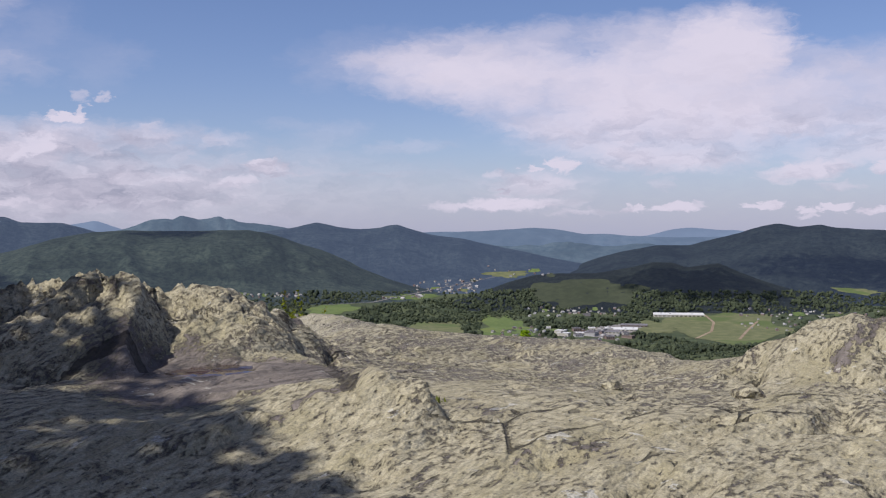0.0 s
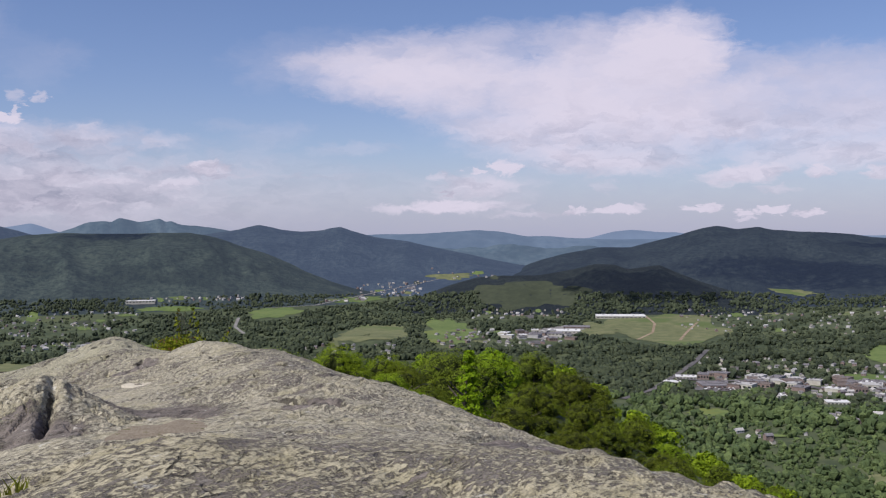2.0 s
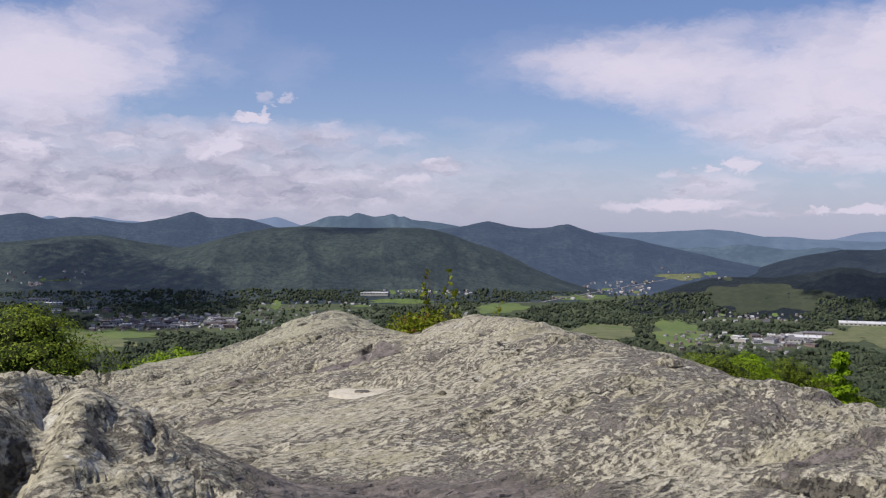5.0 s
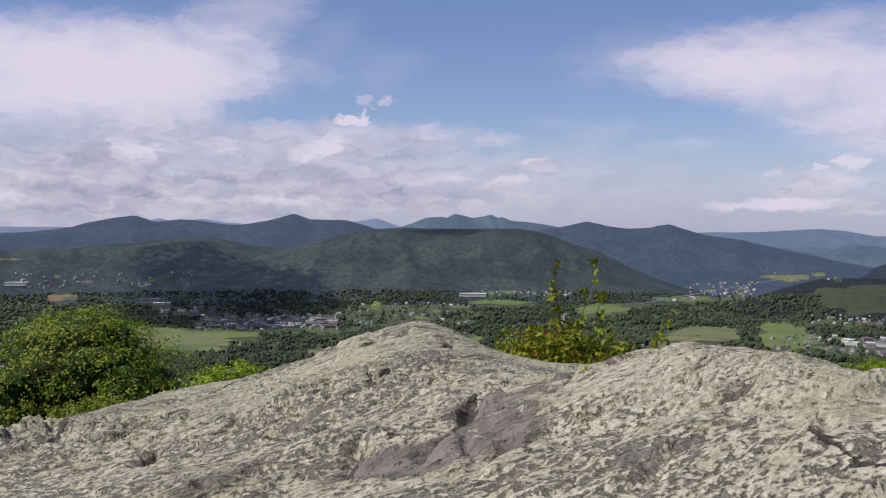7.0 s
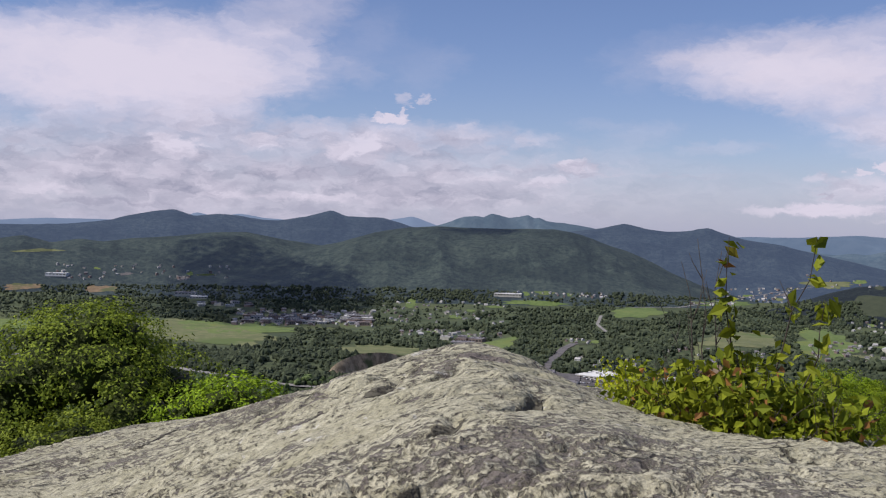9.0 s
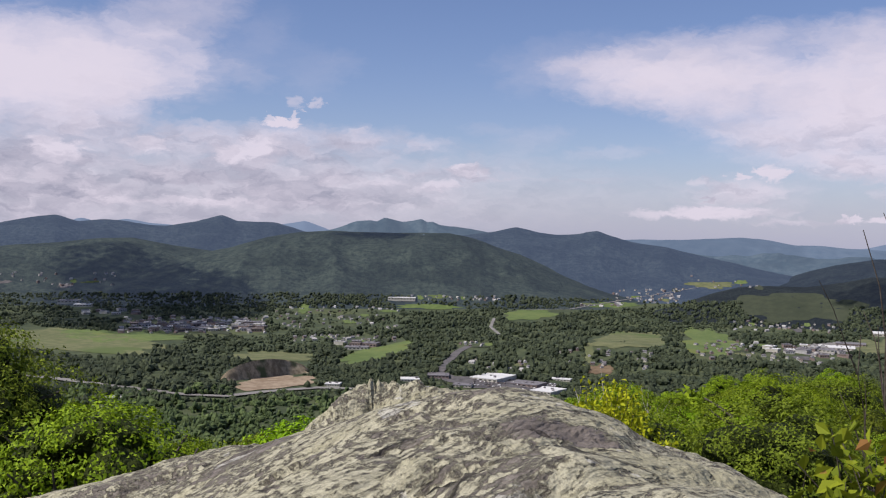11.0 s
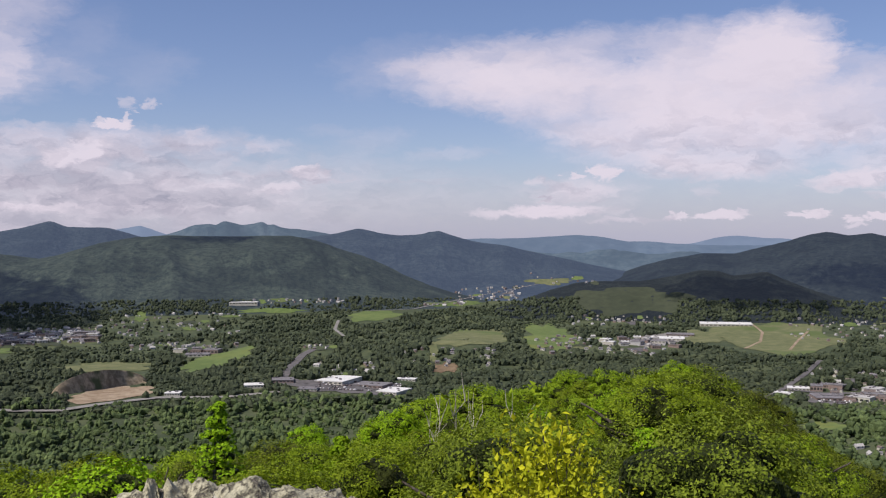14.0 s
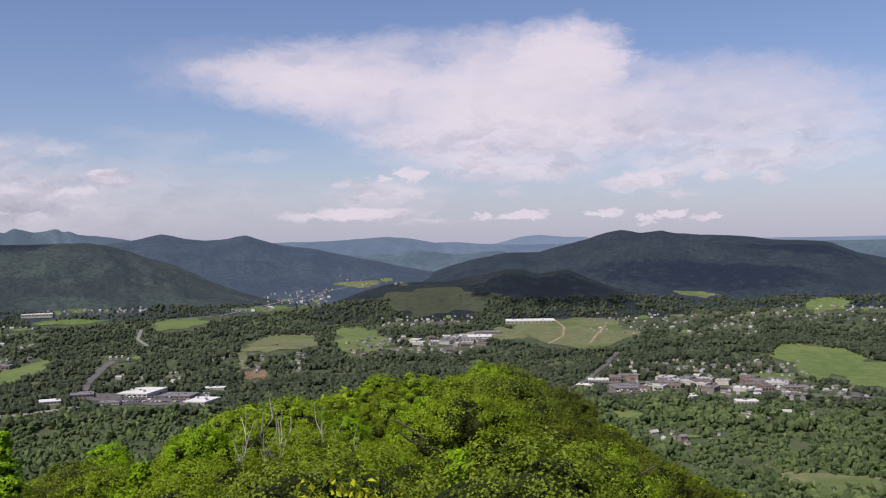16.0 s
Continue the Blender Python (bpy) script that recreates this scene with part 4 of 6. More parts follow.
    sway = 0.14 * (fbm(x / 0.35, y / 0.35, 3, 47) - 0.5)
    for x0, y0, x1, y1, w, d in CLEFTS:
        m = (x > min(x0, x1) - 0.5) & (x < max(x0, x1) + 0.5) & (y > min(y0, y1) - 0.5) & (y < max(y0, y1) + 0.5)
        if not m.any():
            continue
        ex, ey = x1 - x0, y1 - y0
        L = math.hypot(ex, ey)
        px_, py_, sw = x[m], y[m], sway[m]
        t = ((px_ - x0) * ex + (py_ - y0) * ey) / (L * L)
        side = ((px_ - x0) * -ey + (py_ - y0) * ex) / L + sw
        end = sstep(t, -0.05, 0.15) * (1 - sstep(t, 0.85, 1.05))
        z[m] += end * (-d * np.exp(-(side / w) ** 2) + d * 0.2 * np.exp(-((side - 2.6 * w) / (2.2 * w)) ** 2))
    return z


# level places: x, y, half width, half length, height against the large form
PLASTER, POOL, HOLLOW = (-2.64, 15.74, 0.20, 0.21, -0.03), (-0.84, 3.68, 0.17, 0.20, 0.0), (-1.42, 11.2, 0.36, 0.62, -0.035)


def level(place):
    x, y, _, _, off = place
    return float(rock_form(np.array([x]), np.array([y]))[0]) + off


def rock_z(x, y):
    x, y = np.asarray(x, float), np.asarray(y, float)
    calm = 0.30 + 0.70 * sstep(np.hypot(x + 0.75, y - 3.45), 0.45, 1.15)
    z = rock_form(x, y) + rock_detail(x, y) * calm
    for place, dip in ((PLASTER, 0.0), (POOL, 0.05), (HOLLOW, 0.03)):
        px_, py_, rx, ry, _ = place
        d = np.hypot((x - px_) / rx, (y - py_) / ry) + 0.25 * (fbm(x / 0.2, y / 0.2, 2, 52) - 0.5)
        w = 1 - sstep(d, 0.95, 1.5)
        z = z * (1 - w) + w * (level(place) - dip * (1 - sstep(d, 0.5, 1.1)))
    return z


def crack_lines(x, y):
    """Distance to the nearest thin crack, with its side as the sign, and how far along the crack runs here."""
    side, run = np.full(x.shape, 0.5), np.zeros(x.shape)
    for line in CRACKS:
        for i, ((x0, y0), (x1, y1)) in enumerate(zip(line[:-1], line[1:])):
            ex, ey = x1 - x0, y1 - y0
            L = math.hypot(ex, ey)
            t = ((x - x0) * ex + (y - y0) * ey) / (L * L)
            d = ((x - x0) * -ey + (y - y0) * ex) / L
            first, last = i == 0, i == len(line) - 2
            on = (sstep(t, 0.0, 0.25) if first else sstep(t, -0.06, -0.02)) * (1 - sstep(t, 0.75, 1.0) if last else 1 - sstep(t, 1.02, 1.06))
            hit = (on > 0) & (np.abs(d) < np.abs(side)) & (np.abs(d) < 0.15)
            side, run = np.where(hit, d, side), np.where(hit, on, run)
    return side, run


def build_rock():
    w = np.linspace(-1, 1, 521)
    u = 3.4 * w + 7.2 * w ** 5
    v = np.concatenate([np.linspace(-8, 1.2, 60), np.linspace(1.2, 28.5, 1400)[1:], np.linspace(28.5, 31, 20)[1:]])
    U, V = np.meshgrid(u, v, indexing="ij")
    X = np.interp(V, AXIS_Y, AXIS_X) + U
    Z = rock_z(X, V)
    # towards its edges the rock goes down under the soil
    rim = np.maximum(sstep(np.abs(U), 6.8, 10.2), np.maximum(sstep(-V, 5.0, 7.8), sstep(V, 29.0, 30.8)))
    Z = np.minimum(Z, Z * (1 - rim) + (ground_z(X, V) - 2.0) * rim)
    me = mesh_np("summit_rock", np.stack([X, V, Z], -1).reshape(-1, 3), grid_faces(len(u), len(v))[:, ::-1])
    side, run = crack_lines(X.ravel(), V.ravel())
    for key, values in (("crack_side", side), ("crack_run", run)):
        me.attributes.new(key, "FLOAT", "POINT").data.foreach_set("value", values.astype(np.float32))
    return tagged(part_mesh("summit_rock", me, MAT_ROCK), "weathered grey gneiss outcrop covered in pale lichen", "rock", kind="structure")


build_rock()


# ---- plants ----
def thing(name, at, label, category, group="", turn=0.0, size=1.0, kind=""):
    ob = new(name)
    ob.matrix_basis = pose(at[0], at[1], at[2], 0, 0, turn) @ Matrix.Diagonal((size, size, size, 1))
    return tagged(ob, label, category, group, kind)


def leaf_quads(rs, pos, out, size, spread=0.7, long=1.7, simple=False):
    """Pointed folded leaves at pos, facing roughly along out; simple ones are single triangles."""
    n = len(pos)
    nrm = out + rs.normal(0, spread, (n, 3)) + np.array([0, 0, 0.35])
    nrm /= np.linalg.norm(nrm, axis=1)[:, None] + 1e-9
    d = rs.normal(0, 1, (n, 3))
    d -= nrm * (d * nrm).sum(1)[:, None]
    d /= np.linalg.norm(d, axis=1)[:, None] + 1e-9
    w = np.cross(nrm, d)
    s = (size * rs.uniform(0.65, 1.35, n))[:, None]
    a = pos - d * s * long * 0.5
    c = pos + d * s * long * 0.5 - nrm * s * 0.15
    b, e = pos + w * s * 0.5 + nrm * s * 0.12, pos - w * s * 0.5 + nrm * s * 0.12
    if simple:
        return np.stack([b, c, e - d * s * 0.5], 1).reshape(-1, 3), np.arange(n * 3).reshape(-1, 3)
    v = np.stack([a, b, c, e], 1).reshape(-1, 3)
    i = np.arange(n)[:, None] * 4
    return v, np.concatenate([i + [0, 1, 2, 3]], 0)


def core_shape(level_=2):
    bm = bmesh.new()
    bmesh.ops.create_icosphere(bm, subdivisions=level_, radius=1.0)
    v, f = np.array([x.co[:] for x in bm.verts]), np.array([[q.index for q in x.verts] for x in bm.faces])
    bm.free()
    return v, f


def crown_mesh(name, rs, height, radius, lobes, leaves, size, low=0.35, cone=False, simple=False):
    """A lobed crown of leaves: big boughs made of small sprays, with gaps and an uneven outline."""
    P, N, cores = [], [], []
    cv, cf = core_shape(1 if leaves < 1000 else 2)
    sprays = 17
    per = max(leaves // (lobes * sprays), 4)
    for i in range(lobes):
        if cone:
            h = low + (1 - low) * (i + 0.5) / lobes
            a, rr = i * 2.4 + rs.uniform(-0.5, 0.5), radius * (1.02 - (h - low) / (1 - low)) * rs.uniform(0.45, 0.8)
            c, lr = np.array([rr * math.cos(a), rr * math.sin(a), h * height]), radius * (0.10 + 0.44 * (1 - h)) * rs.uniform(0.8, 1.2)
            squash = 0.5
        else:
            a, q = i * 2.4 + rs.uniform(-0.6, 0.6), 1 - ((i + 0.5) / lobes) ** 1.4
            h = low + (1 - low) * q
            rr = radius * math.sqrt(max(1 - q ** 2.2, 0.02)) * rs.uniform(0.55, 0.85)
            lr = radius * rs.uniform(0.28, 0.44)
            c = np.array([rr * math.cos(a), rr * math.sin(a), h * height - lr * 0.75])
            squash = 0.75
        # a solid lump fills each bough, coloured as the shade behind its leaves
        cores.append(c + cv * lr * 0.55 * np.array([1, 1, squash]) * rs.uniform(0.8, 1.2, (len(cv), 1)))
        for s in range(sprays):
            # sprays spread evenly over the upper side of the bough
            zz, aa = 1.0 - 1.35 * (s + 0.5) / sprays, s * 2.39996 + i
            o = np.array([math.sqrt(1 - zz * zz) * math.cos(aa), math.sqrt(1 - zz * zz) * math.sin(aa), zz]) + rs.normal(0, 0.12, 3)
            o /= np.linalg.norm(o)
            sc, sr = c + o * lr * np.array([1, 1, squash]) * rs.uniform(0.72, 0.98), lr * rs.uniform(0.26, 0.42)
            d = rs.normal(0, 1, (per, 3))
            d /= np.linalg.norm(d, axis=1)[:, None]
            d = np.where(d @ o[:, None] < -0.3, -d, d)
            P.append(sc + d * sr * rs.uniform(0.45, 1.0, (per, 1)) * np.array([1, 1, 0.7]))
            N.append(0.5 * d + 0.7 * o)
    v, f = leaf_quads(rs, np.concatenate(P), np.concatenate(N), size, 0.32, 1.7, simple)
    if not simple:
        return mesh_np(name, v, f, False)
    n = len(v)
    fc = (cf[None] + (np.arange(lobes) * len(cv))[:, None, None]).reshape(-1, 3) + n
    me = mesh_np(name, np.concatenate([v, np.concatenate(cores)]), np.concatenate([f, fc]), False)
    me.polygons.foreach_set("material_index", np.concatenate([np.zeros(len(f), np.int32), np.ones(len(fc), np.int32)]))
    return me


def limb_mesh(name, rs, lines, sides=6):
    """Tapered limbs: each line is a list of (point, radius)."""
    V, F = [], []
    for line in lines:
        base = len(V)
        for j, (p, r) in enumerate(line):
            p = Vector(p)
            nxt = Vector(line[min(j + 1, len(line) - 1)][0]) - Vector(line[max(j - 1, 0)][0])
            q = nxt.to_track_quat("Z", "Y")
            for s in range(sides):
                a = 2 * math.pi * s / sides
                V.append(p + q @ Vector((r * math.cos(a), r * math.sin(a), 0)))
        for j in range(len(line) - 1):
            for s in range(sides):
                t = (s + 1) % sides
                F.append((base + j * sides + s, base + j * sides + t, base + (j + 1) * sides + t, base + (j + 1) * sides + s))
    return mesh_np(name, [tuple(v) for v in V], F)


def bent(rs, a, b, r0, r1, n=5, sway=0.08):
    a, b = np.array(a, float), np.array(b, float)
    L = np.linalg.norm(b - a)
    off = np.cumsum(rs.normal(0, sway * L / n, (n + 1, 3)), 0)
    off -= np.linspace(0, 1, n + 1)[:, None] * off[-1] + off[0] * np.linspace(1, 0, n + 1)[:, None]
    return [(tuple(a + (b - a) * t + off[i]), r0 + (r1 - r0) * t) for i, t in enumerate(np.linspace(0, 1, n + 1))]


def make_tree(seed, height, radius, lobes, leaves, size, leaf, label, low=0.35, cone=False, at=(0, 0, -500), simple=False):
    rs = np.random.RandomState(seed)
    t = thing("tree", at, label, "tree", "trees below the summit")
    lines = [bent(rs, (0, 0, -1.0), (rs.uniform(-0.3, 0.3), rs.uniform(-0.3, 0.3), height * 0.85), 0.022 * height, 0.006 * height)]
    for i in range(7):
        h = height * rs.uniform(low * 0.8, 0.75)
        a = i * 2.4 + rs.uniform(0, 1)
        e = (radius * 0.65 * math.cos(a), radius * 0.65 * math.sin(a), h + height * 0.14)
        lines.append(bent(rs, (0, 0, h), e, 0.010 * height, 0.003 * height))
    part_mesh("trunk", limb_mesh("trunk", rs, lines), MAT_BARK, t)
    part_mesh("crown", crown_mesh("crown", rs, height, radius, lobes, leaves, size, low, cone, simple), [leaf, MAT_CROWN_SHADE] if simple else leaf, t)
    return t


# highest outline of the woods: azimuth and elevation from the end of the rock
OUTLINE_AZ = (-60, -45, -36, -32, -28, -24, -19, -15.4, -11.2, -5.3, -0.7, 4, 8.8, 10.4, 13.6, 16.7, 19.7, 24.2, 30, 45)
OUTLINE_EL = (-9, -9, -9, -9.6, -10.4, -11.2, -11.6, -11.3, -10.5, -9.2, -8.2, -7.4, -6.45, -6.45, -7.3, -9.5, -11.85, -13.6, -15.5, -18)
LABEL_TREE = "full green broadleaf tree on the wooded slope"


def mesh_arrays(me):
    co = np.empty(len(me.vertices) * 3, np.float32)
    me.vertices.foreach_get("co", co)
    ix = np.empty(len(me.loops), np.int32)
    me.loops.foreach_get("vertex_index", ix)
    return co.reshape(-1, 3), ix.reshape(-1, len(me.polygons[0].vertices))


def build_woods():
    rs = np.random.RandomState(7)
    young = "bright yellow-green young tree on the wooded slope"
    mid = [make_tree(60 + i, 9.0, r, n, 26000, 0.088, m, lb, 0.25, False, (0, 0, -500), True) for i, (r, n, m, lb) in enumerate((
        (3.9, 15, MAT_LEAF, LABEL_TREE), (4.5, 19, MAT_LEAF, LABEL_TREE), (3.5, 13, MAT_LEAF, LABEL_TREE), (4.9, 22, MAT_LEAF_DARK, "dark green full oak on the wooded slope"), (3.4, 14, MAT_LEAF_BRIGHT, young)))]
    near = [make_tree(70 + i, 6.0, r, n, 46000, 0.038, m, lb, 0.2, False, (0, 0, -500), True) for i, (r, n, m, lb) in enumerate((
        (2.5, 18, MAT_LEAF, LABEL_TREE), (2.8, 22, MAT_LEAF_DARK, "dark green full oak on the wooded slope"), (2.3, 16, MAT_LEAF_BRIGHT, young)))]
    conifer = make_tree(80, 8.0, 2.0, 40, 9000, 0.075, MAT_LEAF_BRIGHT, "bright green conical hemlock on the wooded slope", 0.05, True)
    far_src = [crown_mesh("far_crown", np.random.RandomState(90 + i), 9.0, 4.2, 9, 612, 0.60, 0.25, False, True) for i in range(3)]
    fresh = {id(t) for t in (*mid, *near, conifer)}

    def set_tree(proto, x, y, z, size):
        m = pose(x, y, z, 0, 0, rs.uniform(0, 360))
        t = proto
        if id(proto) in fresh:
            fresh.discard(id(proto))
        else:
            t = copy_thing(proto, m)
        t.matrix_basis = m @ Matrix.Diagonal((size, size, size, 1))

    done, plan = [], []
    for r0, r1, gap, count in ((9, 30, 2.2, 2500), (30, 150, 6.2, 6000), (150, 340, 8.0, 5000)):
        for _ in range(count):
            az, r = rs.uniform(-47, 34), math.sqrt(rs.uniform(r0 * r0, r1 * r1))
            x, y = -4.6 + r * math.sin(radians(az)), 22.0 + r * math.cos(radians(az))
            if any((x - a) ** 2 + (y - b) ** 2 < g * g for a, b, g in done if abs(x - a) < g):
                continue
            if y < 31 and abs(x - float(np.interp(y, AXIS_Y, AXIS_X))) < 6.5 - max(0, y - 26) * 0.9:
                continue
            limit = 0.3 + r * math.tan(radians(float(np.interp(az, OUTLINE_AZ, OUTLINE_EL)) - rs.choice((0.0, 0.4, 1.0, 1.8, 2.6)) - (1.2 if r < 30 else 0)))
            g = float(ground_z(x, y))
            full = rs.uniform(3.5, 5.5) if r < 30 else rs.uniform(8.0, 13.5) if r < 150 else rs.uniform(8, 12)
            top = min(limit, g + full)
            h = top - g
            if h < 1.2:
                continue
            done.append((x, y, gap))
            plan.append((r, x, y, top, h, full))
    plan.sort()
    V, F, base = [], [], 0
    for i, (r, x, y, top, h, full) in enumerate(plan):
        if i < 270:
            if r < 30:
                # oaks stand on the east side, young bright trees before the tip
                east = sstep((x + 4.6) / (y - 21.0), 0.02, 0.22)
                p, hh = near[int(rs.choice(3, p=(0.5 - 0.2 * east, 0.15 + 0.55 * east, 0.35 - 0.35 * east)))], 6.0
            else:
                east = sstep((x + 4.6) / (y - 21.0), 0.04, 0.22)
                p, hh = mid[int(rs.choice(5, p=(0.26 - 0.1 * east, 0.22 - 0.1 * east, 0.2 - 0.1 * east, 0.14 + 0.44 * east, 0.18 - 0.14 * east)))], 9.0
            size = max(0.45, min(h, full) / hh)
            set_tree(p, x, y, top - hh * size, size)
        else:
            v, f = mesh_arrays(far_src[i % 3])
            a, size = rs.uniform(0, 6.28), max(0.6, min(h, full) / 9.0)
            rot = np.array([[math.cos(a), -math.sin(a), 0], [math.sin(a), math.cos(a), 0], [0, 0, 1]])
            V.append(v @ rot.T * size + np.array([x, y, top - 9.0 * size]))
            F.append(f + base)
            base += len(v)
    tagged(part_mesh("summit_woods", mesh_np("summit_woods", np.concatenate(V), np.concatenate(F), False), MAT_LEAF), "green broadleaf woods lower on the slope", "woods", kind="stuff")
    # single trees that stand out
    set_tree(conifer, -8.6, 49.0, -11.9, 0.85)
    set_tree(conifer, 2.05, 25.6, -4.3, 0.44)
    set_tree(conifer, -2.7, 34.8, -6.6, 0.55)
    make_tree(81, 6.4, 1.9, 40, 14000, 0.06, MAT_LEAF_BRIGHT, "bright green conical tree on the wooded slope", 0.05, True, (-12.47, 51.15, -10.9), True)
    # the tree beside the start of the walk, whose shade falls on the rock
    make_tree(95, 5.6, 3.1, 44, 42000, 0.10, MAT_LEAF_DARK, "broad leafy tree beside the start of the rock", 0.2, False, (-5.0, 0.72, 0.4))
    return len(plan)


build_woods()


def make_shrub(seed, at, label, leaf, shoots, leaf_size, leaves, spread=0.28, bark=None, name="shrub", group=""):
    """A shrub of thin stems; leaves sit along the upper part of each. shoots: (x, y, z) tips from the base."""
    rs = np.random.RandomState(seed)
    t = thing(name, at, label, "shrub", group)
    lines, P, N = [], [], []
    per = max(leaves // len(shoots), 3)
    for tip in shoots:
        L = np.linalg.norm(tip)
        root = np.append(rs.normal(0, 0.06 * L, 2), -0.05)
        thick = 2.4 if bark is MAT_DEAD else 1.0
        line = bent(rs, root, tip, (0.0045 * L + 0.001) * thick, (0.0009 + 0.0004 * L) * thick, 7, 0.30 if bark is MAT_DEAD else 0.14)
        lines.append(line)
        pts = np.array([p for p, _ in line])
        for _ in range(per):
            u = rs.uniform(0.18, 1.0) ** 0.8 * (len(pts) - 1)
            i = min(int(u), len(pts) - 2)
            c = pts[i] + (pts[i + 1] - pts[i]) * (u - i)
            d = rs.normal(0, 1, 3) * np.array([1, 1, 0.6])
            d /= np.linalg.norm(d)
            P.append(c + d * rs.uniform(0.02, spread))
            N.append(d)
        for _ in range(3 if leaves else 7):
            u = rs.uniform(0.3, 0.9)
            c = pts[int(u * (len(pts) - 1))]
            d = rs.normal(0, spread * 0.8, 3)
            lines.append(bent(rs, c, c + d * (1.0 if leaves else 0.6) + np.array([0, 0, spread * (0.4 if leaves else 1.3)]), (0.002 * L + 0.0006) * thick, (0.0006 + 0.0003 * L) * thick, 3, 0.08))
    per_stem = 4 if leaves else 8
    if len(shoots) <= 6:
        for j in range(len(shoots)):
            part_mesh("stem", limb_mesh("stem", rs, lines[per_stem * j:per_stem * (j + 1)], 5), bark or MAT_BARK, t)
    else:
        part_mesh("branchwork", limb_mesh("branchwork", rs, lines, 5), bark or MAT_BARK, t)
    if leaves:
        v, f = leaf_quads(rs, np.array(P), np.array(N), leaf_size, 0.8, 1.6)
        part_mesh("foliage", mesh_np("foliage", v, f, False), leaf, t)
    return t


def make_bush(seed, at, label, leaf, height, radius, lobes, leaves, size, group=""):
    """A dense rounded bush."""
    rs = np.random.RandomState(seed)
    t = thing("shrub", at, label, "shrub", group)
    lines = [bent(rs, (0, 0, -0.3), (radius * 0.7 * math.cos(i * 2.4), radius * 0.7 * math.sin(i * 2.4), height * rs.uniform(0.6, 0.9)), 0.02 * height, 0.005 * height, 5, 0.12) for i in range(9)]
    part_mesh("branchwork", limb_mesh("branchwork", rs, lines, 5), MAT_BARK, t)
    part_mesh("foliage", crown_mesh("foliage", rs, height, radius, lobes, leaves, size, 0.12, False, True), [leaf, MAT_CROWN_SHADE], t)
    return t


def dome(rs, n, w, h, flat=0.9):
    out = []
    for _ in range(n):
        a, q = rs.uniform(0, 2 * math.pi), math.sqrt(rs.uniform(0, 1))
        out.append((w * q * math.cos(a), w * flat * q * math.sin(a), h * (1 - 0.55 * q * q) * rs.uniform(0.75, 1.05)))
    return out


def build_shrubs():
    rs = np.random.RandomState(31)
    edge = "shrubs left of the rock"
    # beside the rock: leafy shrub with long shoots, and the dry one in it
    make_shrub(101, (-3.25, 21.45, -0.50), "leafy green shrub turning yellow at the rock's edge", MAT_LEAF_MIXED, dome(rs, 50, 0.55, 0.62), 0.031, 2900, 0.12)
    make_shrub(102, (-3.62, 21.75, -0.55), "low green and reddish shrub at the rock's edge", MAT_LEAF_MIXED, dome(rs, 40, 0.42, 0.55), 0.027, 1800, 0.11)
    make_shrub(113, (-2.98, 21.35, -0.52), "low leafy green shrub at the rock's edge", MAT_LEAF_MIXED, dome(rs, 40, 0.34, 0.50), 0.034, 1300, 0.11)
    make_shrub(103, (-3.15, 21.55, -0.5), "thin shoots with a few yellow-green leaves", MAT_LEAF_MIXED,
               [(-0.20, -0.14, 1.03), (0.12, -0.45, 1.03), (-0.24, -0.10, 0.76), (0.16, -0.36, 0.80)], 0.042, 120, 0.05, None, "sapling")
    make_shrub(104, (-2.85, 21.6, -0.5), "curved shoot with yellow-green leaves", MAT_LEAF_MIXED, [(0.30, 0.0, 0.45), (0.48, 0.07, 0.80)], 0.036, 40, 0.05, None, "sapling")
    make_shrub(105, (-3.55, 22.42, -0.7), "dry leafless twigs of a dead shrub", MAT_LEAF,
               [(0.02, 0.0, 1.22), (-0.06, 0.05, 1.10), (0.14, 0.0, 1.16), (-0.06, 0.05, 0.80), (0.06, 0.1, 0.85)], 0.04, 0, 0.15, MAT_BARK, "dead_shrub")
    # left of the rock
    make_bush(106, (-10.2, 29.9, -3.5), "green leafy shrub below the rock", MAT_LEAF, 2.0, 1.55, 22, 15000, 0.036, edge)
    make_bush(107, (-12.3, 29.0, -4.1), "dull green leafy shrub below the rock", MAT_LEAF_SHRUB, 2.0, 1.6, 22, 15000, 0.036, edge)
    make_bush(109, (-8.5, 31.9, -3.3), "green leafy shrub beside the rock's tip", MAT_LEAF_BRIGHT, 1.3, 1.0, 16, 8000, 0.036, edge)
    make_bush(114, (-14.4, 27.2, -3.9), "green leafy shrub below the rock", MAT_LEAF_SHRUB, 2.1, 1.6, 22, 14000, 0.038, edge)
    t = make_tree(108, 7.3, 4.6, 30, 40000, 0.075, MAT_LEAF_SHRUB, "broad green tree with small leaves and bare limbs", 0.2, False, (-22.4, 43.2, -9.0), True)
    # at the rock's tip
    make_shrub(110, (-4.42, 26.9, -1.75), "yellow-leaved bush below the rock's tip", MAT_LEAF_YELLOW, dome(rs, 70, 0.55, 1.10), 0.024, 9500, 0.11)
    # dead trees among the green ones
    make_shrub(111, (-5.55, 48.5, -7.0), "bleached dead tree with forked bare limbs", MAT_LEAF,
               [(-0.35, 0, 3.2), (0.3, 0.2, 3.3), (-0.6, 0.1, 2.7), (0.75, 0, 3.0), (0.1, 0.2, 2.5)], 0.04, 0, 0.5, MAT_DEAD, "dead_tree")
    make_shrub(112, (-3.9, 48.6, -6.5), "bleached dead branch reaching out of the canopy", MAT_LEAF, [(-0.3, 0, 2.8), (0.5, 0.1, 2.4), (0.8, 0.1, 2.2)], 0.04, 0, 0.4, MAT_DEAD, "dead_tree")


build_shrubs()


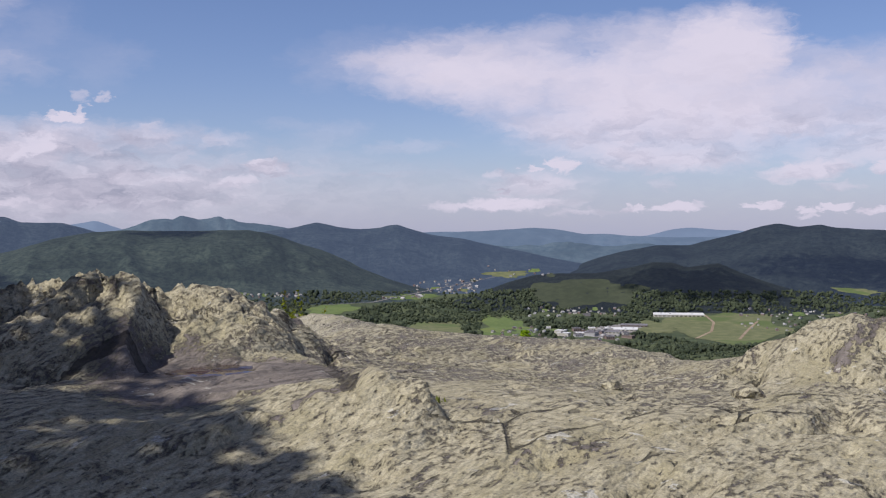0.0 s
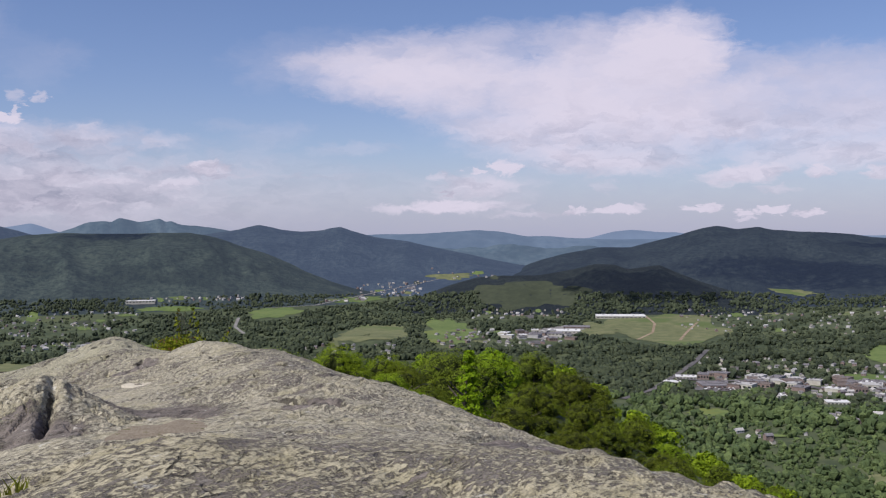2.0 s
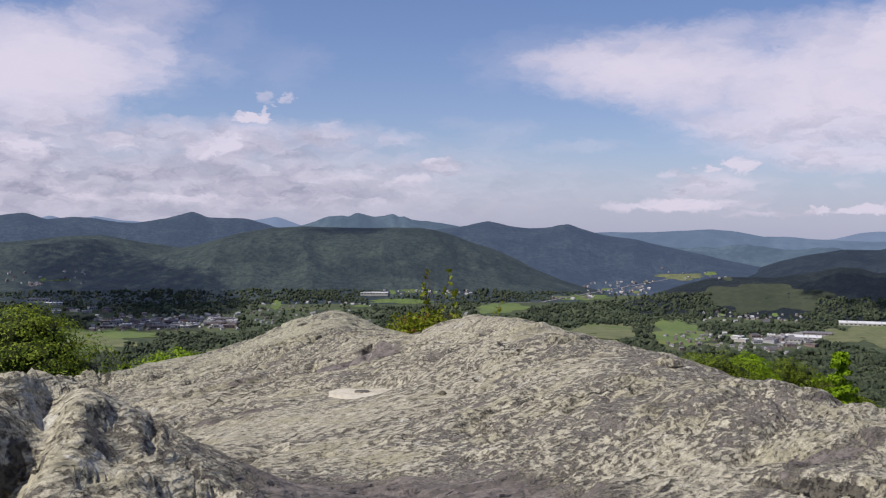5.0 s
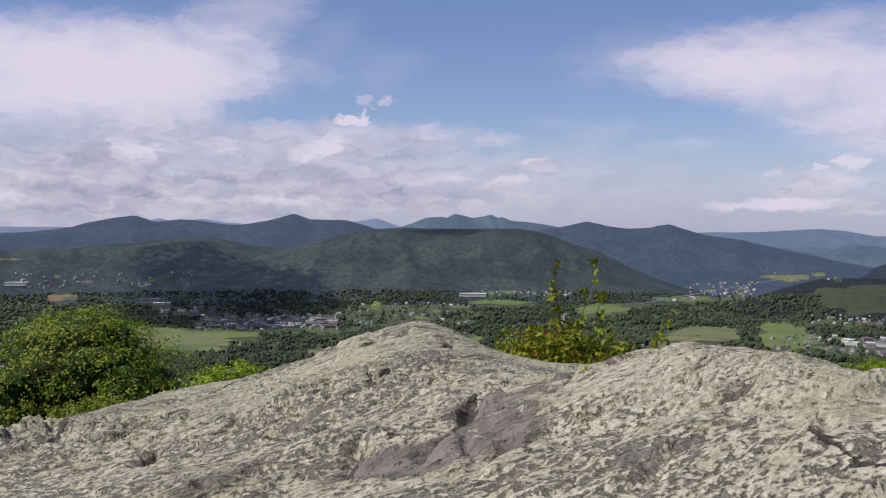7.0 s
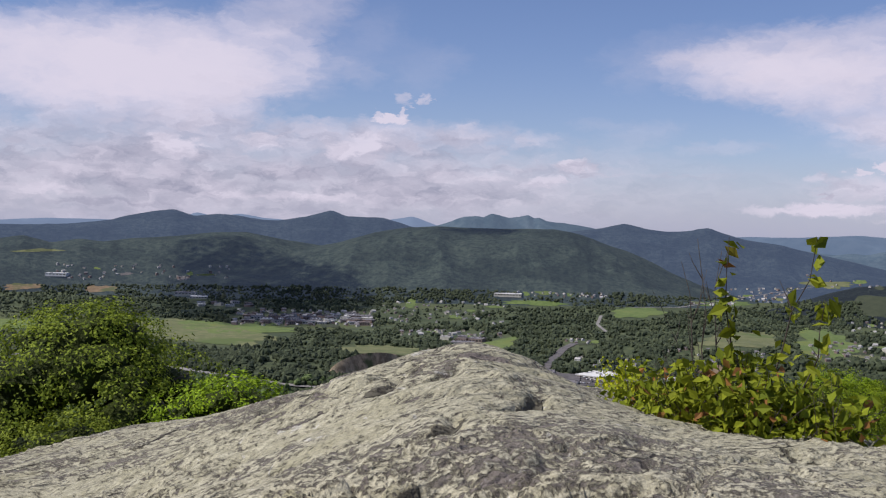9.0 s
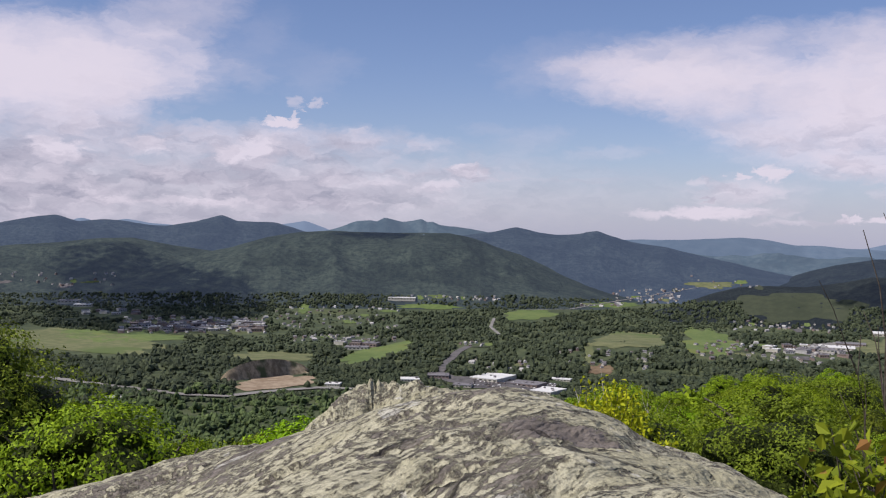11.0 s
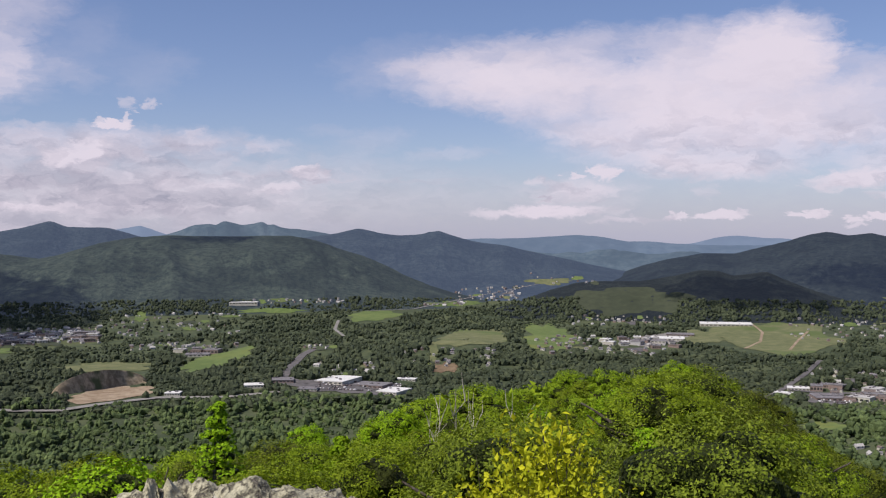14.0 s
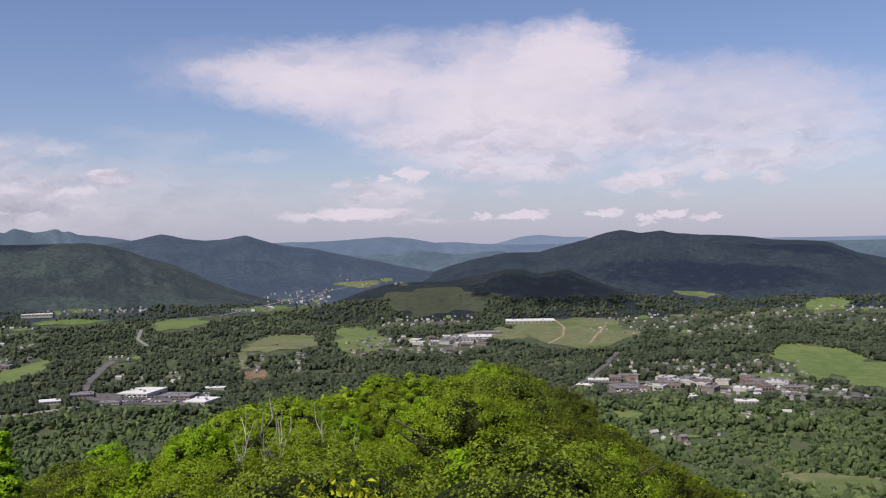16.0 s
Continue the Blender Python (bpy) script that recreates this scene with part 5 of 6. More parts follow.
# ---- the valley: fields, roads, buildings, woods ----
from mathutils.bvhtree import BVHTree

EYE = Vector((-4.0, 20.0, 0.4))


def land_tree():
    V, F, base = [], [], 0
    for ob in scene.objects:
        if ob.type == "MESH" and (ob.name == "ground" or ob.name.startswith(("mountain", "hill"))):
            me = ob.data
            co = np.empty(len(me.vertices) * 3, np.float32)
            me.vertices.foreach_get("co", co)
            ix = np.empty(len(me.loops), np.int32)
            me.loops.foreach_get("vertex_index", ix)
            V.append(co.reshape(-1, 3))
            F.append(ix.reshape(-1, 4) + base)
            base += len(me.vertices)
    return BVHTree.FromPolygons(np.concatenate(V).tolist(), np.concatenate(F).tolist())


LAND = land_tree()


def spot(az, el):
    """The place on the land that lies in this direction from the summit."""
    a, e = radians(az), radians(el)
    d = Vector((math.sin(a) * math.cos(e), math.cos(a) * math.cos(e), math.sin(e)))
    hit = LAND.ray_cast(EYE + d * 200, d)
    return hit[0]


def land_z(x, y):
    hit = LAND.ray_cast(Vector((x, y, 600)), Vector((0, 0, -1)))
    return hit[0].z if hit[0] else VALLEY


FIELDS, LANES = [], []


def field(name, label, mat, az, el, w, h, tilt=0.0, seed=0, lift=0.8, power=2.6):
    """A patch of open land: w by h degrees half across as seen from the summit, draped on the ground."""
    FIELDS.append((az, el, w, h, tilt))
    rs = np.random.RandomState(seed + 500)
    ph = rs.uniform(0, 6.28, 4)
    rings, around = 7, 44
    V, F = [], []
    for i in range(rings + 1):
        for j in range(around):
            a = 2 * math.pi * j / around
            c, s = math.cos(a), math.sin(a)
            rad = (0.68 + 0.64 * vnoise(np.array([a * 3.2]), np.array([seed * 3.7]), 60)[0]) * (abs(c) ** power + abs(s) ** power) ** (-1 / power) * (1 + 0.10 * math.sin(2 * a + ph[0]) + 0.08 * math.sin(3 * a + ph[1]) + 0.05 * math.sin(5 * a + ph[2]) + 0.03 * math.sin(9 * a + ph[3]))
            q = i / rings
            p = spot(az + w * q * rad * c, el + h * q * rad * s + tilt * w * q * rad * c)
            V.append((p.x, p.y, p.z + lift))
    for i in range(rings):
        for j in range(around):
            k = (j + 1) % around
            F.append((i * around + j, i * around + k, (i + 1) * around + k, (i + 1) * around + j))
    return tagged(part_mesh(name, mesh_np(name, V, F), mat), label, "field", kind="structure")


def lane(name, label, mat, nodes, width, lift=1.2):
    LANES.append((nodes, width))
    pts = []
    for (a0, e0), (a1, e1) in zip(nodes[:-1], nodes[1:]):
        n = max(int(abs(a1 - a0) / 0.25), int(abs(e1 - e0) / 0.08), 2)
        pts += [spot(a0 + (a1 - a0) * i / n, e0 + (e1 - e0) * i / n) for i in range(n)]
    pts.append(spot(*nodes[-1]))
    V, F = [], []
    for i, p in enumerate(pts):
        d = pts[min(i + 1, len(pts) - 1)] - pts[max(i - 1, 0)]
        s = Vector((-d.y, d.x, 0)).normalized() * width / 2
        for q in (p - s, p + s):
            V.append((q.x, q.y, p.z + lift))
    for i in range(len(pts) - 1):
        F.append((2 * i, 2 * i + 1, 2 * i + 3, 2 * i + 2))
    return tagged(part_mesh(name, mesh_np(name, V, F), mat), label, "road", kind="structure")


G, H, D = MAT_MEADOW, MAT_HAY, MAT_DIRT
GREEN, DRY, BARE = "mown green meadow in the valley", "dry yellow-green pasture in the valley", "bare tan earth of a building site"
for i, (name, label, mat, *dims) in enumerate((
        ("meadow_1", GREEN, G, -14.9, -6.53, 2.1, 0.30, 0.24), ("pasture_1", DRY, H, -31.6, -5.75, 4.6, 0.62, -0.10), ("pasture_2", DRY, H, -20.5, -6.75, 2.2, 0.22, -0.02),
        ("meadow_2", DRY, H, -0.9, -5.55, 2.0, 0.42, 0.06), ("meadow_3", GREEN, G, 3.6, -5.45, 1.45, 0.62, -0.12), ("meadow_4", GREEN, G, -6.2, -4.26, 1.45, 0.26, 0.05),
        ("meadow_5", DRY, H, 3.7, -2.35, 1.2, 0.16, 0.03), ("meadow_6", "dull green clearing on the dark hill", MAT_CLEARING, 8.0, -3.45, 2.7, 0.72, -0.03),
        ("pasture_3", DRY, H, 15.6, -5.25, 3.3, 0.85, -0.03), ("pasture_4", DRY, H, 12.1, -5.35, 1.2, 0.3, 0.0),
        ("meadow_7", GREEN, G, 28.6, -6.75, 2.4, 0.80, -0.12), ("meadow_8", GREEN, G, 31.4, -7.4, 1.9, 0.75, -0.1), ("meadow_9", GREEN, G, 26.0, -7.66, 1.25, 0.22, 0.0),
        ("meadow_10", GREEN, G, 29.0, -3.8, 1.1, 0.36, 0.03), ("meadow_11", DRY, H, 22.3, -3.2, 1.2, 0.14, -0.06), ("meadow_12", DRY, H, 29.1, -13.0, 3.0, 0.45, 0.0),
        ("meadow_13", GREEN, G, 18.2, -9.8, 1.2, 0.18, 0.0), ("meadow_14", "green meadow on a gentle hill", G, -28.5, -5.6, 3.2, 0.30, -0.03), ("meadow_15", GREEN, G, -18.9, -4.1, 0.28, 0.26, 0.0),
        ("meadow_16", GREEN, G, -11.9, -3.92, 1.9, 0.12, 0.0), ("meadow_17", GREEN, G, -40.4, -5.3, 1.6, 0.3, 0.0), ("meadow_18", DRY, H, -38.8, -1.5, 1.3, 0.07, 0.05),
        ("meadow_19", GREEN, G, -1.5, -3.6, 1.2, 0.14, 0.05), ("meadow_20", DRY, H, 33.5, -4.6, 1.8, 0.25, 0.0), ("meadow_21", DRY, H, -2.9, -6.3, 0.25, 0.55, 0.0),
        ("quarry", "tan quarry floor of bare earth", D, -20.4, -8.2, 2.3, 0.30, 0.10), ("earth_1", "orange bare earth of a building site", MAT_CLAY, -2.2, -7.2, 0.75, 0.26, 0.0),
        ("earth_2", "brown eroded bank", MAT_CLAY, -39.6, -3.4, 0.9, 0.16, 0.0), ("earth_3", "brown eroded bank", MAT_CLAY, -35.7, -3.5, 0.8, 0.18, 0.0),
        ("parking_1", "large asphalt car park of a shopping centre", MAT_ASPHALT, -7.7, -8.2, 3.2, 0.38, -0.06), ("parking_2", "asphalt car park in the town", MAT_ASPHALT, 18.5, -8.4, 1.3, 0.24, 0.0),
        ("parking_3", "concrete yard of a factory", MAT_ROAD, 10.0, -5.45, 1.5, 0.26, 0.10))):
    field(name, label, mat, *dims, seed=i)

lane("road_1", "pale two-lane highway along the hill's foot", MAT_ROAD, ((-40, -6.9), (-33.0, -7.6), (-30.5, -8.0), (-27.6, -8.45), (-25.2, -8.8), (-23.1, -8.92), (-20.9, -8.7), (-18.1, -8.5), (-14.5, -8.6), (-11.5, -8.4)), 16)
lane("road_2", "asphalt road climbing to the shopping centre", MAT_ASPHALT, ((-9.6, -6.1), (-10.2, -6.4), (-10.9, -7.1), (-11.3, -7.6), (-10.0, -8.0)), 15)
lane("road_3", "asphalt street into the town", MAT_ASPHALT, ((13.5, -9.2), (15.1, -8.65), (16.4, -7.8), (17.2, -7.2), (18.0, -6.4)), 9)
lane("road_4", "main street of the town", MAT_ASPHALT, ((16.5, -8.0), (18.2, -8.12), (21.3, -7.94), (24.3, -8.35), (27.7, -8.56), (31.6, -8.57), (38, -8.9)), 13)
lane("road_5", "narrow lane between trees", MAT_ROAD, ((-7.9, -5.4), (-8.4, -5.0), (-8.2, -4.5)), 8)
lane("road_6", "farm track across the pasture", MAT_DIRT, ((14.2, -5.9), (15.0, -5.5), (15.1, -5.0), (14.6, -4.6)), 6)
lane("road_7", "farm track across the pasture", MAT_DIRT, ((16.5, -5.9), (16.9, -5.4), (17.4, -4.9)), 6)
lane("road_8", "narrow lane by the meadow", MAT_ROAD, ((-6.6, -4.0), (-4.0, -3.9), (-1.0, -3.3), (1.0, -2.9), (3.0, -2.5)), 9)


def box_bm(x0, x1, y0, y1, z0, z1, bm=None):
    bm = bm or bmesh.new()
    v = [bm.verts.new(p) for p in ((x0, y0, z0), (x1, y0, z0), (x1, y1, z0), (x0, y1, z0), (x0, y0, z1), (x1, y0, z1), (x1, y1, z1), (x0, y1, z1))]
    for f in ((0, 3, 2, 1), (4, 5, 6, 7), (0, 1, 5, 4), (1, 2, 6, 5), (2, 3, 7, 6), (3, 0, 4, 7)):
        bm.faces.new([v[i] for i in f])
    return bm


def gable_bm(w, d, z, rise, over):
    """A gable roof with thickness and eaves."""
    bm = bmesh.new()
    x0, x1, y0, y1, t = -w / 2 - over, w / 2 + over, -d / 2 - over, d / 2 + over, 0.3
    prof = ((y0, z), (0, z + rise), (y1, z), (y1, z - t), (0, z + rise - t), (y0, z - t))
    a, b = [bm.verts.new((x0, y, h)) for y, h in prof], [bm.verts.new((x1, y, h)) for y, h in prof]
    for i in range(6):
        j = (i + 1) % 6
        bm.faces.new((a[i], b[i], b[j], a[j]))
    bm.faces.new((a[0], a[1], a[4], a[5])), bm.faces.new((a[1], a[2], a[3], a[4]))
    bm.faces.new((b[5], b[4], b[1], b[0])), bm.faces.new((b[4], b[3], b[2], b[1]))
    return bm


def make_house(w, d, h, wall, roof, label, at=(0, 0, -400)):
    t = thing("house", at, label, "house", "houses of the town")
    bm = box_bm(-w / 2, w / 2, -d / 2, d / 2, -3, h)
    for s in (-1, 1):
        v = [bm.verts.new(p) for p in ((s * w / 2, -d / 2, h), (s * w / 2, d / 2, h), (s * w / 2, 0, h + d * 0.33))]
        bm.faces.new(v if s > 0 else v[::-1])
    part("wall", bm, wall, t)
    part("roof", gable_bm(w, d, h, d * 0.36, 0.4), roof, t)
    for i in (-0.28, 0.28):
        part("window", box_bm(w * i - 0.6, w * i + 0.6, -d / 2 - 0.05, -d / 2 + 0.1, h * 0.4, h * 0.8), MAT_GLASS, t)
    return t


def make_hall(w, d, h, wall, roof, label, at, turn=0.0, name="commercial_building", bays=6):
    """A flat-roofed hall with a parapet, a row of openings and roof units."""
    t = thing(name, at, label, "building", "", turn)
    part("wall", box_bm(-w / 2, w / 2, -d / 2, d / 2, -4, h), wall, t)
    part("roof", box_bm(-w / 2 - 0.3, w / 2 + 0.3, -d / 2 - 0.3, d / 2 + 0.3, h, h + 0.7), roof, t)
    for i in range(bays):
        x = -w / 2 + w * (i + 0.5) / bays
        part("window", box_bm(x - w / bays * 0.3, x + w / bays * 0.3, -d / 2 - 0.12, -d / 2 + 0.1, h * 0.3, h * 0.7), MAT_GLASS, t)
    rs = np.random.RandomState(int(w * 7 + d))
    for i in range(3):
        x, y = rs.uniform(-0.4, 0.4) * w, rs.uniform(-0.3, 0.3) * d
        part("roof_unit", box_bm(x - 1.5, x + 1.5, y - 1.2, y + 1.2, h + 0.7, h + 2.2), MAT_GREYROOF, t)
    return t


def hall(az, el, w, d, h, wall, roof, label, turn=None, name="commercial_building", bays=6):
    p = spot(az, el)
    FIELDS.append((az, el, math.degrees(w / 2 / (p - EYE).length) + 0.1, 0.14, 0))
    make_hall(w, d * 1.7, h * 0.62, wall, roof, label, (p.x, p.y, land_z(p.x, p.y)), -az if turn is None else turn, name, bays)


W_, K_ = MAT_WHITE, MAT_GREYROOF
hall(-8.2, -7.86, 44, 36, 6, MAT_CREAM, W_, "large store with a flat white roof", -20)
hall(-5.1, -8.5, 32, 26, 5, MAT_CREAM, W_, "store with a white roof in the shopping centre", -25)
hall(-6.3, -8.15, 46, 20, 5, MAT_BRICK, K_, "long grey-roofed row of shops", -20)
hall(-11.3, -7.8, 30, 16, 5, MAT_BRICK, K_, "grey-roofed shop beside the road", 10)
hall(-12.9, -8.05, 26, 14, 5, MAT_CREAM, W_, "white-roofed hall beside the road", 15)
hall(-9.9, -8.3, 26, 12, 4, MAT_CREAM, K_, "low grey-roofed shop in the car park", 0)
hall(-4.4, -7.85, 30, 9, 4, MAT_CREAM, W_, "low white building among trees", -10)
hall(-17.2, -8.35, 20, 10, 5, MAT_CREAM, W_, "white house-like hall above the highway", 5)
hall(-29.0, -8.9, 26, 9, 4, MAT_CREAM, W_, "white shed beside the highway", 30)
hall(13.2, -4.66, 126, 40, 9, MAT_CREAM, W_, "very long white factory at the hill's foot", -10, "factory", 12)
hall(10.1, -5.48, 70, 30, 6, MAT_CREAM, W_, "white-roofed factory halls beside the pasture", -10, "factory", 8)
hall(9.2, -5.62, 60, 26, 6, MAT_CREAM, K_, "grey-roofed factory hall beside the pasture", -10, "factory", 8)
hall(10.8, -5.25, 60, 24, 6, MAT_BRICK, K_, "dark-roofed factory hall behind the yard", -12, "factory", 8)
hall(-13.4, -3.52, 84, 26, 10, MAT_CREAM, W_, "long white building below the mountain", 8, "school", 9)
hall(-15.9, -6.3, 44, 18, 6, MAT_CREAM, K_, "grey-roofed hall beside the meadow", 10)
hall(-37.9, -2.76, 66, 24, 10, W_, W_, "white factory far up the valley", 20, "factory", 6)
hall(-31.3, -3.75, 60, 30, 9, MAT_CREAM, K_, "pale hall above the town", 25)
hall(-30.6, -3.95, 50, 20, 8, MAT_CREAM, W_, "white hall above the town", 25)
hall(18.4, -8.35, 40, 24, 6, MAT_BRICK, K_, "grey-roofed shopping row in the town", -5)
hall(21.9, -8.8, 12, 12, 5, W_, W_, "white cube-like store in the town", -5, bays=3)
hall(24.8, -9.03, 26, 10, 5, MAT_CREAM, W_, "long white-roofed store in the town", -12)
hall(16.9, -7.95, 30, 12, 5, MAT_CREAM, W_, "white-roofed shop beside the street", -15)
hall(16.2, -8.25, 24, 9, 5, MAT_CREAM, W_, "white shop beside the street", -35)
hall(27.3, -8.2, 34, 12, 5, MAT_BRICK, K_, "brick row of shops on the main street", -12)

MIX = ((MAT_PALE, MAT_GREYROOF), (MAT_CREAM, MAT_GREYROOF), (MAT_BRICK, MAT_GREYROOF), (MAT_PALE, MAT_PALE), (MAT_CREAM, MAT_BROWNROOF))


TOWNS = ((-24.8, -5.05, 3.9, 0.42, 130), (-16.5, -5.75, 3.0, 0.16, 26), (-17.0, -4.6, 3.4, 0.6, 44), (-10.5, -3.42, 2.6, 0.10, 30), (0.3, -3.0, 1.9, 0.42, 34), (-2.2, -3.6, 1.2, 0.12, 10),
         (6.5, -5.9, 3.6, 0.5, 52), (7.5, -4.5, 2.6, 0.25, 26), (22.8, -7.7, 5.2, 0.9, 84), (26.5, -8.5, 4.5, 0.35, 36), (21.0, -4.8, 4.5, 0.6, 50), (29.5, -4.2, 3.5, 0.4, 30),
         (-2.0, -6.6, 2.6, 0.5, 18), (-8.0, -7.2, 1.8, 0.35, 12), (-33.5, -2.6, 4.5, 0.4, 40), (21.8, -11.0, 2.2, 0.3, 9), (26.5, -9.8, 2.5, 0.3, 8), (-9.4, -6.0, 1.0, 0.12, 7), (5.0, -2.2, 2.5, 0.3, 6))


def build_yards():
    """Lawns, gardens and yards between the houses of the towns."""
    rs = np.random.RandomState(12)
    kinds = ((MAT_MEADOW, "green lawn between houses"), (MAT_HAY, "dry grass lot between houses"), (MAT_ASPHALT, "asphalt yard in the town"), (MAT_CLEARING, "dull green garden land"))
    for az, el, w, h, n in TOWNS:
        for _ in range(max(2, n // 8)):
            mat, label = kinds[int(rs.choice(4, p=(0.36, 0.26, 0.16, 0.22)))]
            field("lawn" if mat is not MAT_ASPHALT else "yard", label, mat, az + w * rs.uniform(-0.9, 0.9), el + h * rs.uniform(-0.9, 0.9), rs.uniform(0.14, 0.5), rs.uniform(0.05, 0.11), rs.uniform(-0.08, 0.08), int(rs.randint(900)), 0.9)


def quarry_face():
    """The cut bank above the quarry floor."""
    n, k = 60, 14
    az = np.linspace(-23.4, -18.6, n)
    foot = [spot(a, -7.92 + 0.1 * (a + 21)) for a in az]
    V = []
    for i, p in enumerate(foot):
        d = Vector((p.x - EYE.x, p.y - EYE.y, 0)).normalized()
        top = 25.0 * math.sin(math.pi * (i + 0.5) / n) ** 0.5
        for j in range(k):
            q = j / (k - 1)
            rough = 5.0 * (fbm(np.array([i / 5.0]), np.array([q * 3.0]), 4, 71, 0.6)[0] - 0.5)
            b = p + d * (16 * q + rough)
            V.append((b.x, b.y, p.z - 1 + top * q + 1.5 * rough * (0 < j < k - 1)))
        V.append((p.x + d.x * 70, p.y + d.y * 70, p.z - 4))
    me = mesh_np("quarry_face", V, grid_faces(n, k + 1)[:, ::-1], False)
    tagged(part_mesh("quarry_face", me, MAT_QUARRY), "brown and tan cut rock bank above the quarry", "quarry", kind="structure")
    FIELDS.append((-21.0, -7.5, 2.4, 0.45, 0.1))


quarry_face()


def build_towns():
    rs = np.random.RandomState(3)
    protos = [make_house(w, d, h, wl, rf, lb) for (w, d, h), (wl, rf), lb in zip(((9, 6.5, 3.6), (11, 7, 4.2), (10, 7, 5.2), (12, 8, 4.0), (8, 6, 3.6)), MIX, (
        "white house with a grey gable roof", "cream house with a grey gable roof", "brick house with a grey gable roof", "white house with a pale metal roof", "cream house with a brown roof"))]
    taken, plan = [], []
    # azimuth, elevation, half width, half height, houses
    for az, el, w, h, n in TOWNS:
        n = int(n * 1.5)
        TOWN_CENTRE = (az, el) == (-24.8, -5.05)
        for _ in range(n):
            a, e = az + w * rs.uniform(-1, 1), el + h * rs.uniform(-1, 1)
            p = spot(a, e)
            if any((p.x - q[0]) ** 2 + (p.y - q[1]) ** 2 < 11 ** 2 for q in taken):
                continue
            taken.append((p.x, p.y))
            FIELDS.append((a, e - 0.04, 0.16, 0.08, 0))
            s = rs.uniform(0.5, 0.85) * (1.5 if TOWN_CENTRE and rs.rand() < 0.3 else 1.0) * (1.25 if e > -4 else 1.0)
            i = int(rs.randint(5))
            plan.append(((p - EYE).length, p, rs.uniform(-40, 40) - a + 90 * int(rs.randint(2)), s, i))
    plan.sort(key=lambda q: q[0])
    used, V, F, kinds, base = set(), [], [], [], 0
    shapes = {}
    for i, t in enumerate(protos):
        shapes[i] = []
        for c in t.children:
            if c.name.startswith(("wall", "roof")):
                me = c.data
                me.calc_loop_triangles()
                shapes[i].append((np.array([q.co[:] for q in me.vertices]), np.array([q.vertices[:] for q in me.loop_triangles]), me.materials[0]))
    mats = [MAT_PALE, MAT_CREAM, MAT_BRICK, MAT_GREYROOF, MAT_BROWNROOF]
    for n, (_, p, turn, s, i) in enumerate(plan):
        m = pose(p.x, p.y, p.z, 0, 0, turn) @ Matrix.Diagonal((s, s, s, 1))
        if n < 280:
            t = copy_thing(protos[i], m) if i in used else protos[i]
            used.add(i)
            t.matrix_basis = m
            continue
        mm = np.array(m)
        for vv, ff, mat in shapes[i]:
            V.append(vv @ mm[:3, :3].T + mm[:3, 3])
            F.append(ff + base)
            kinds += [mats.index(mat)] * len(ff)
            base += len(vv)
    me = mesh_np("far_houses", np.concatenate(V), np.concatenate(F), False)
    me.polygons.foreach_set("material_index", np.array(kinds, dtype=np.int32))
    tagged(part_mesh("far_houses", me, mats), "small white and brick houses far across the valley", "houses", kind="stuff")


def build_downtown():
    """Blocks of shops with flat roofs along the main streets."""
    rs = np.random.RandomState(17)
    kinds = ((MAT_BRICK, MAT_GREYROOF, "brick shop block with a grey flat roof"), (MAT_CREAM, MAT_PALE, "pale shop block with a light flat roof"),
             (MAT_PALE, MAT_GREYROOF, "white-walled store with a grey flat roof"), (MAT_BRICK, MAT_BROWNROOF, "brick building with a brown roof"), (MAT_CREAM, MAT_WHITE, "low store with a white roof"))
    for az, el, w, h, n in ((-24.6, -5.12, 3.4, 0.24, 46), (-29.0, -4.3, 1.5, 0.12, 8), (22.6, -8.1, 5.0, 0.34, 30), (8.6, -5.75, 2.0, 0.22, 14), (-16.0, -6.1, 1.2, 0.1, 5)):
        done = []
        for _ in range(n * 3):
            a, e = az + w * rs.uniform(-1, 1), el + h * rs.uniform(-1, 1)
            if len(done) >= n or any(abs(a - b) < 0.42 and abs(e - f) < 0.075 for b, f in done):
                continue
            done.append((a, e))
            wall, roof, label = kinds[int(rs.choice(5, p=(0.27, 0.22, 0.2, 0.18, 0.13)))]
            hall(a, e, rs.uniform(12, 30), rs.uniform(9, 16), rs.uniform(7, 12), wall, roof, label, -a + rs.choice((-20, 0, 15, 70)), "shop_building", 4)


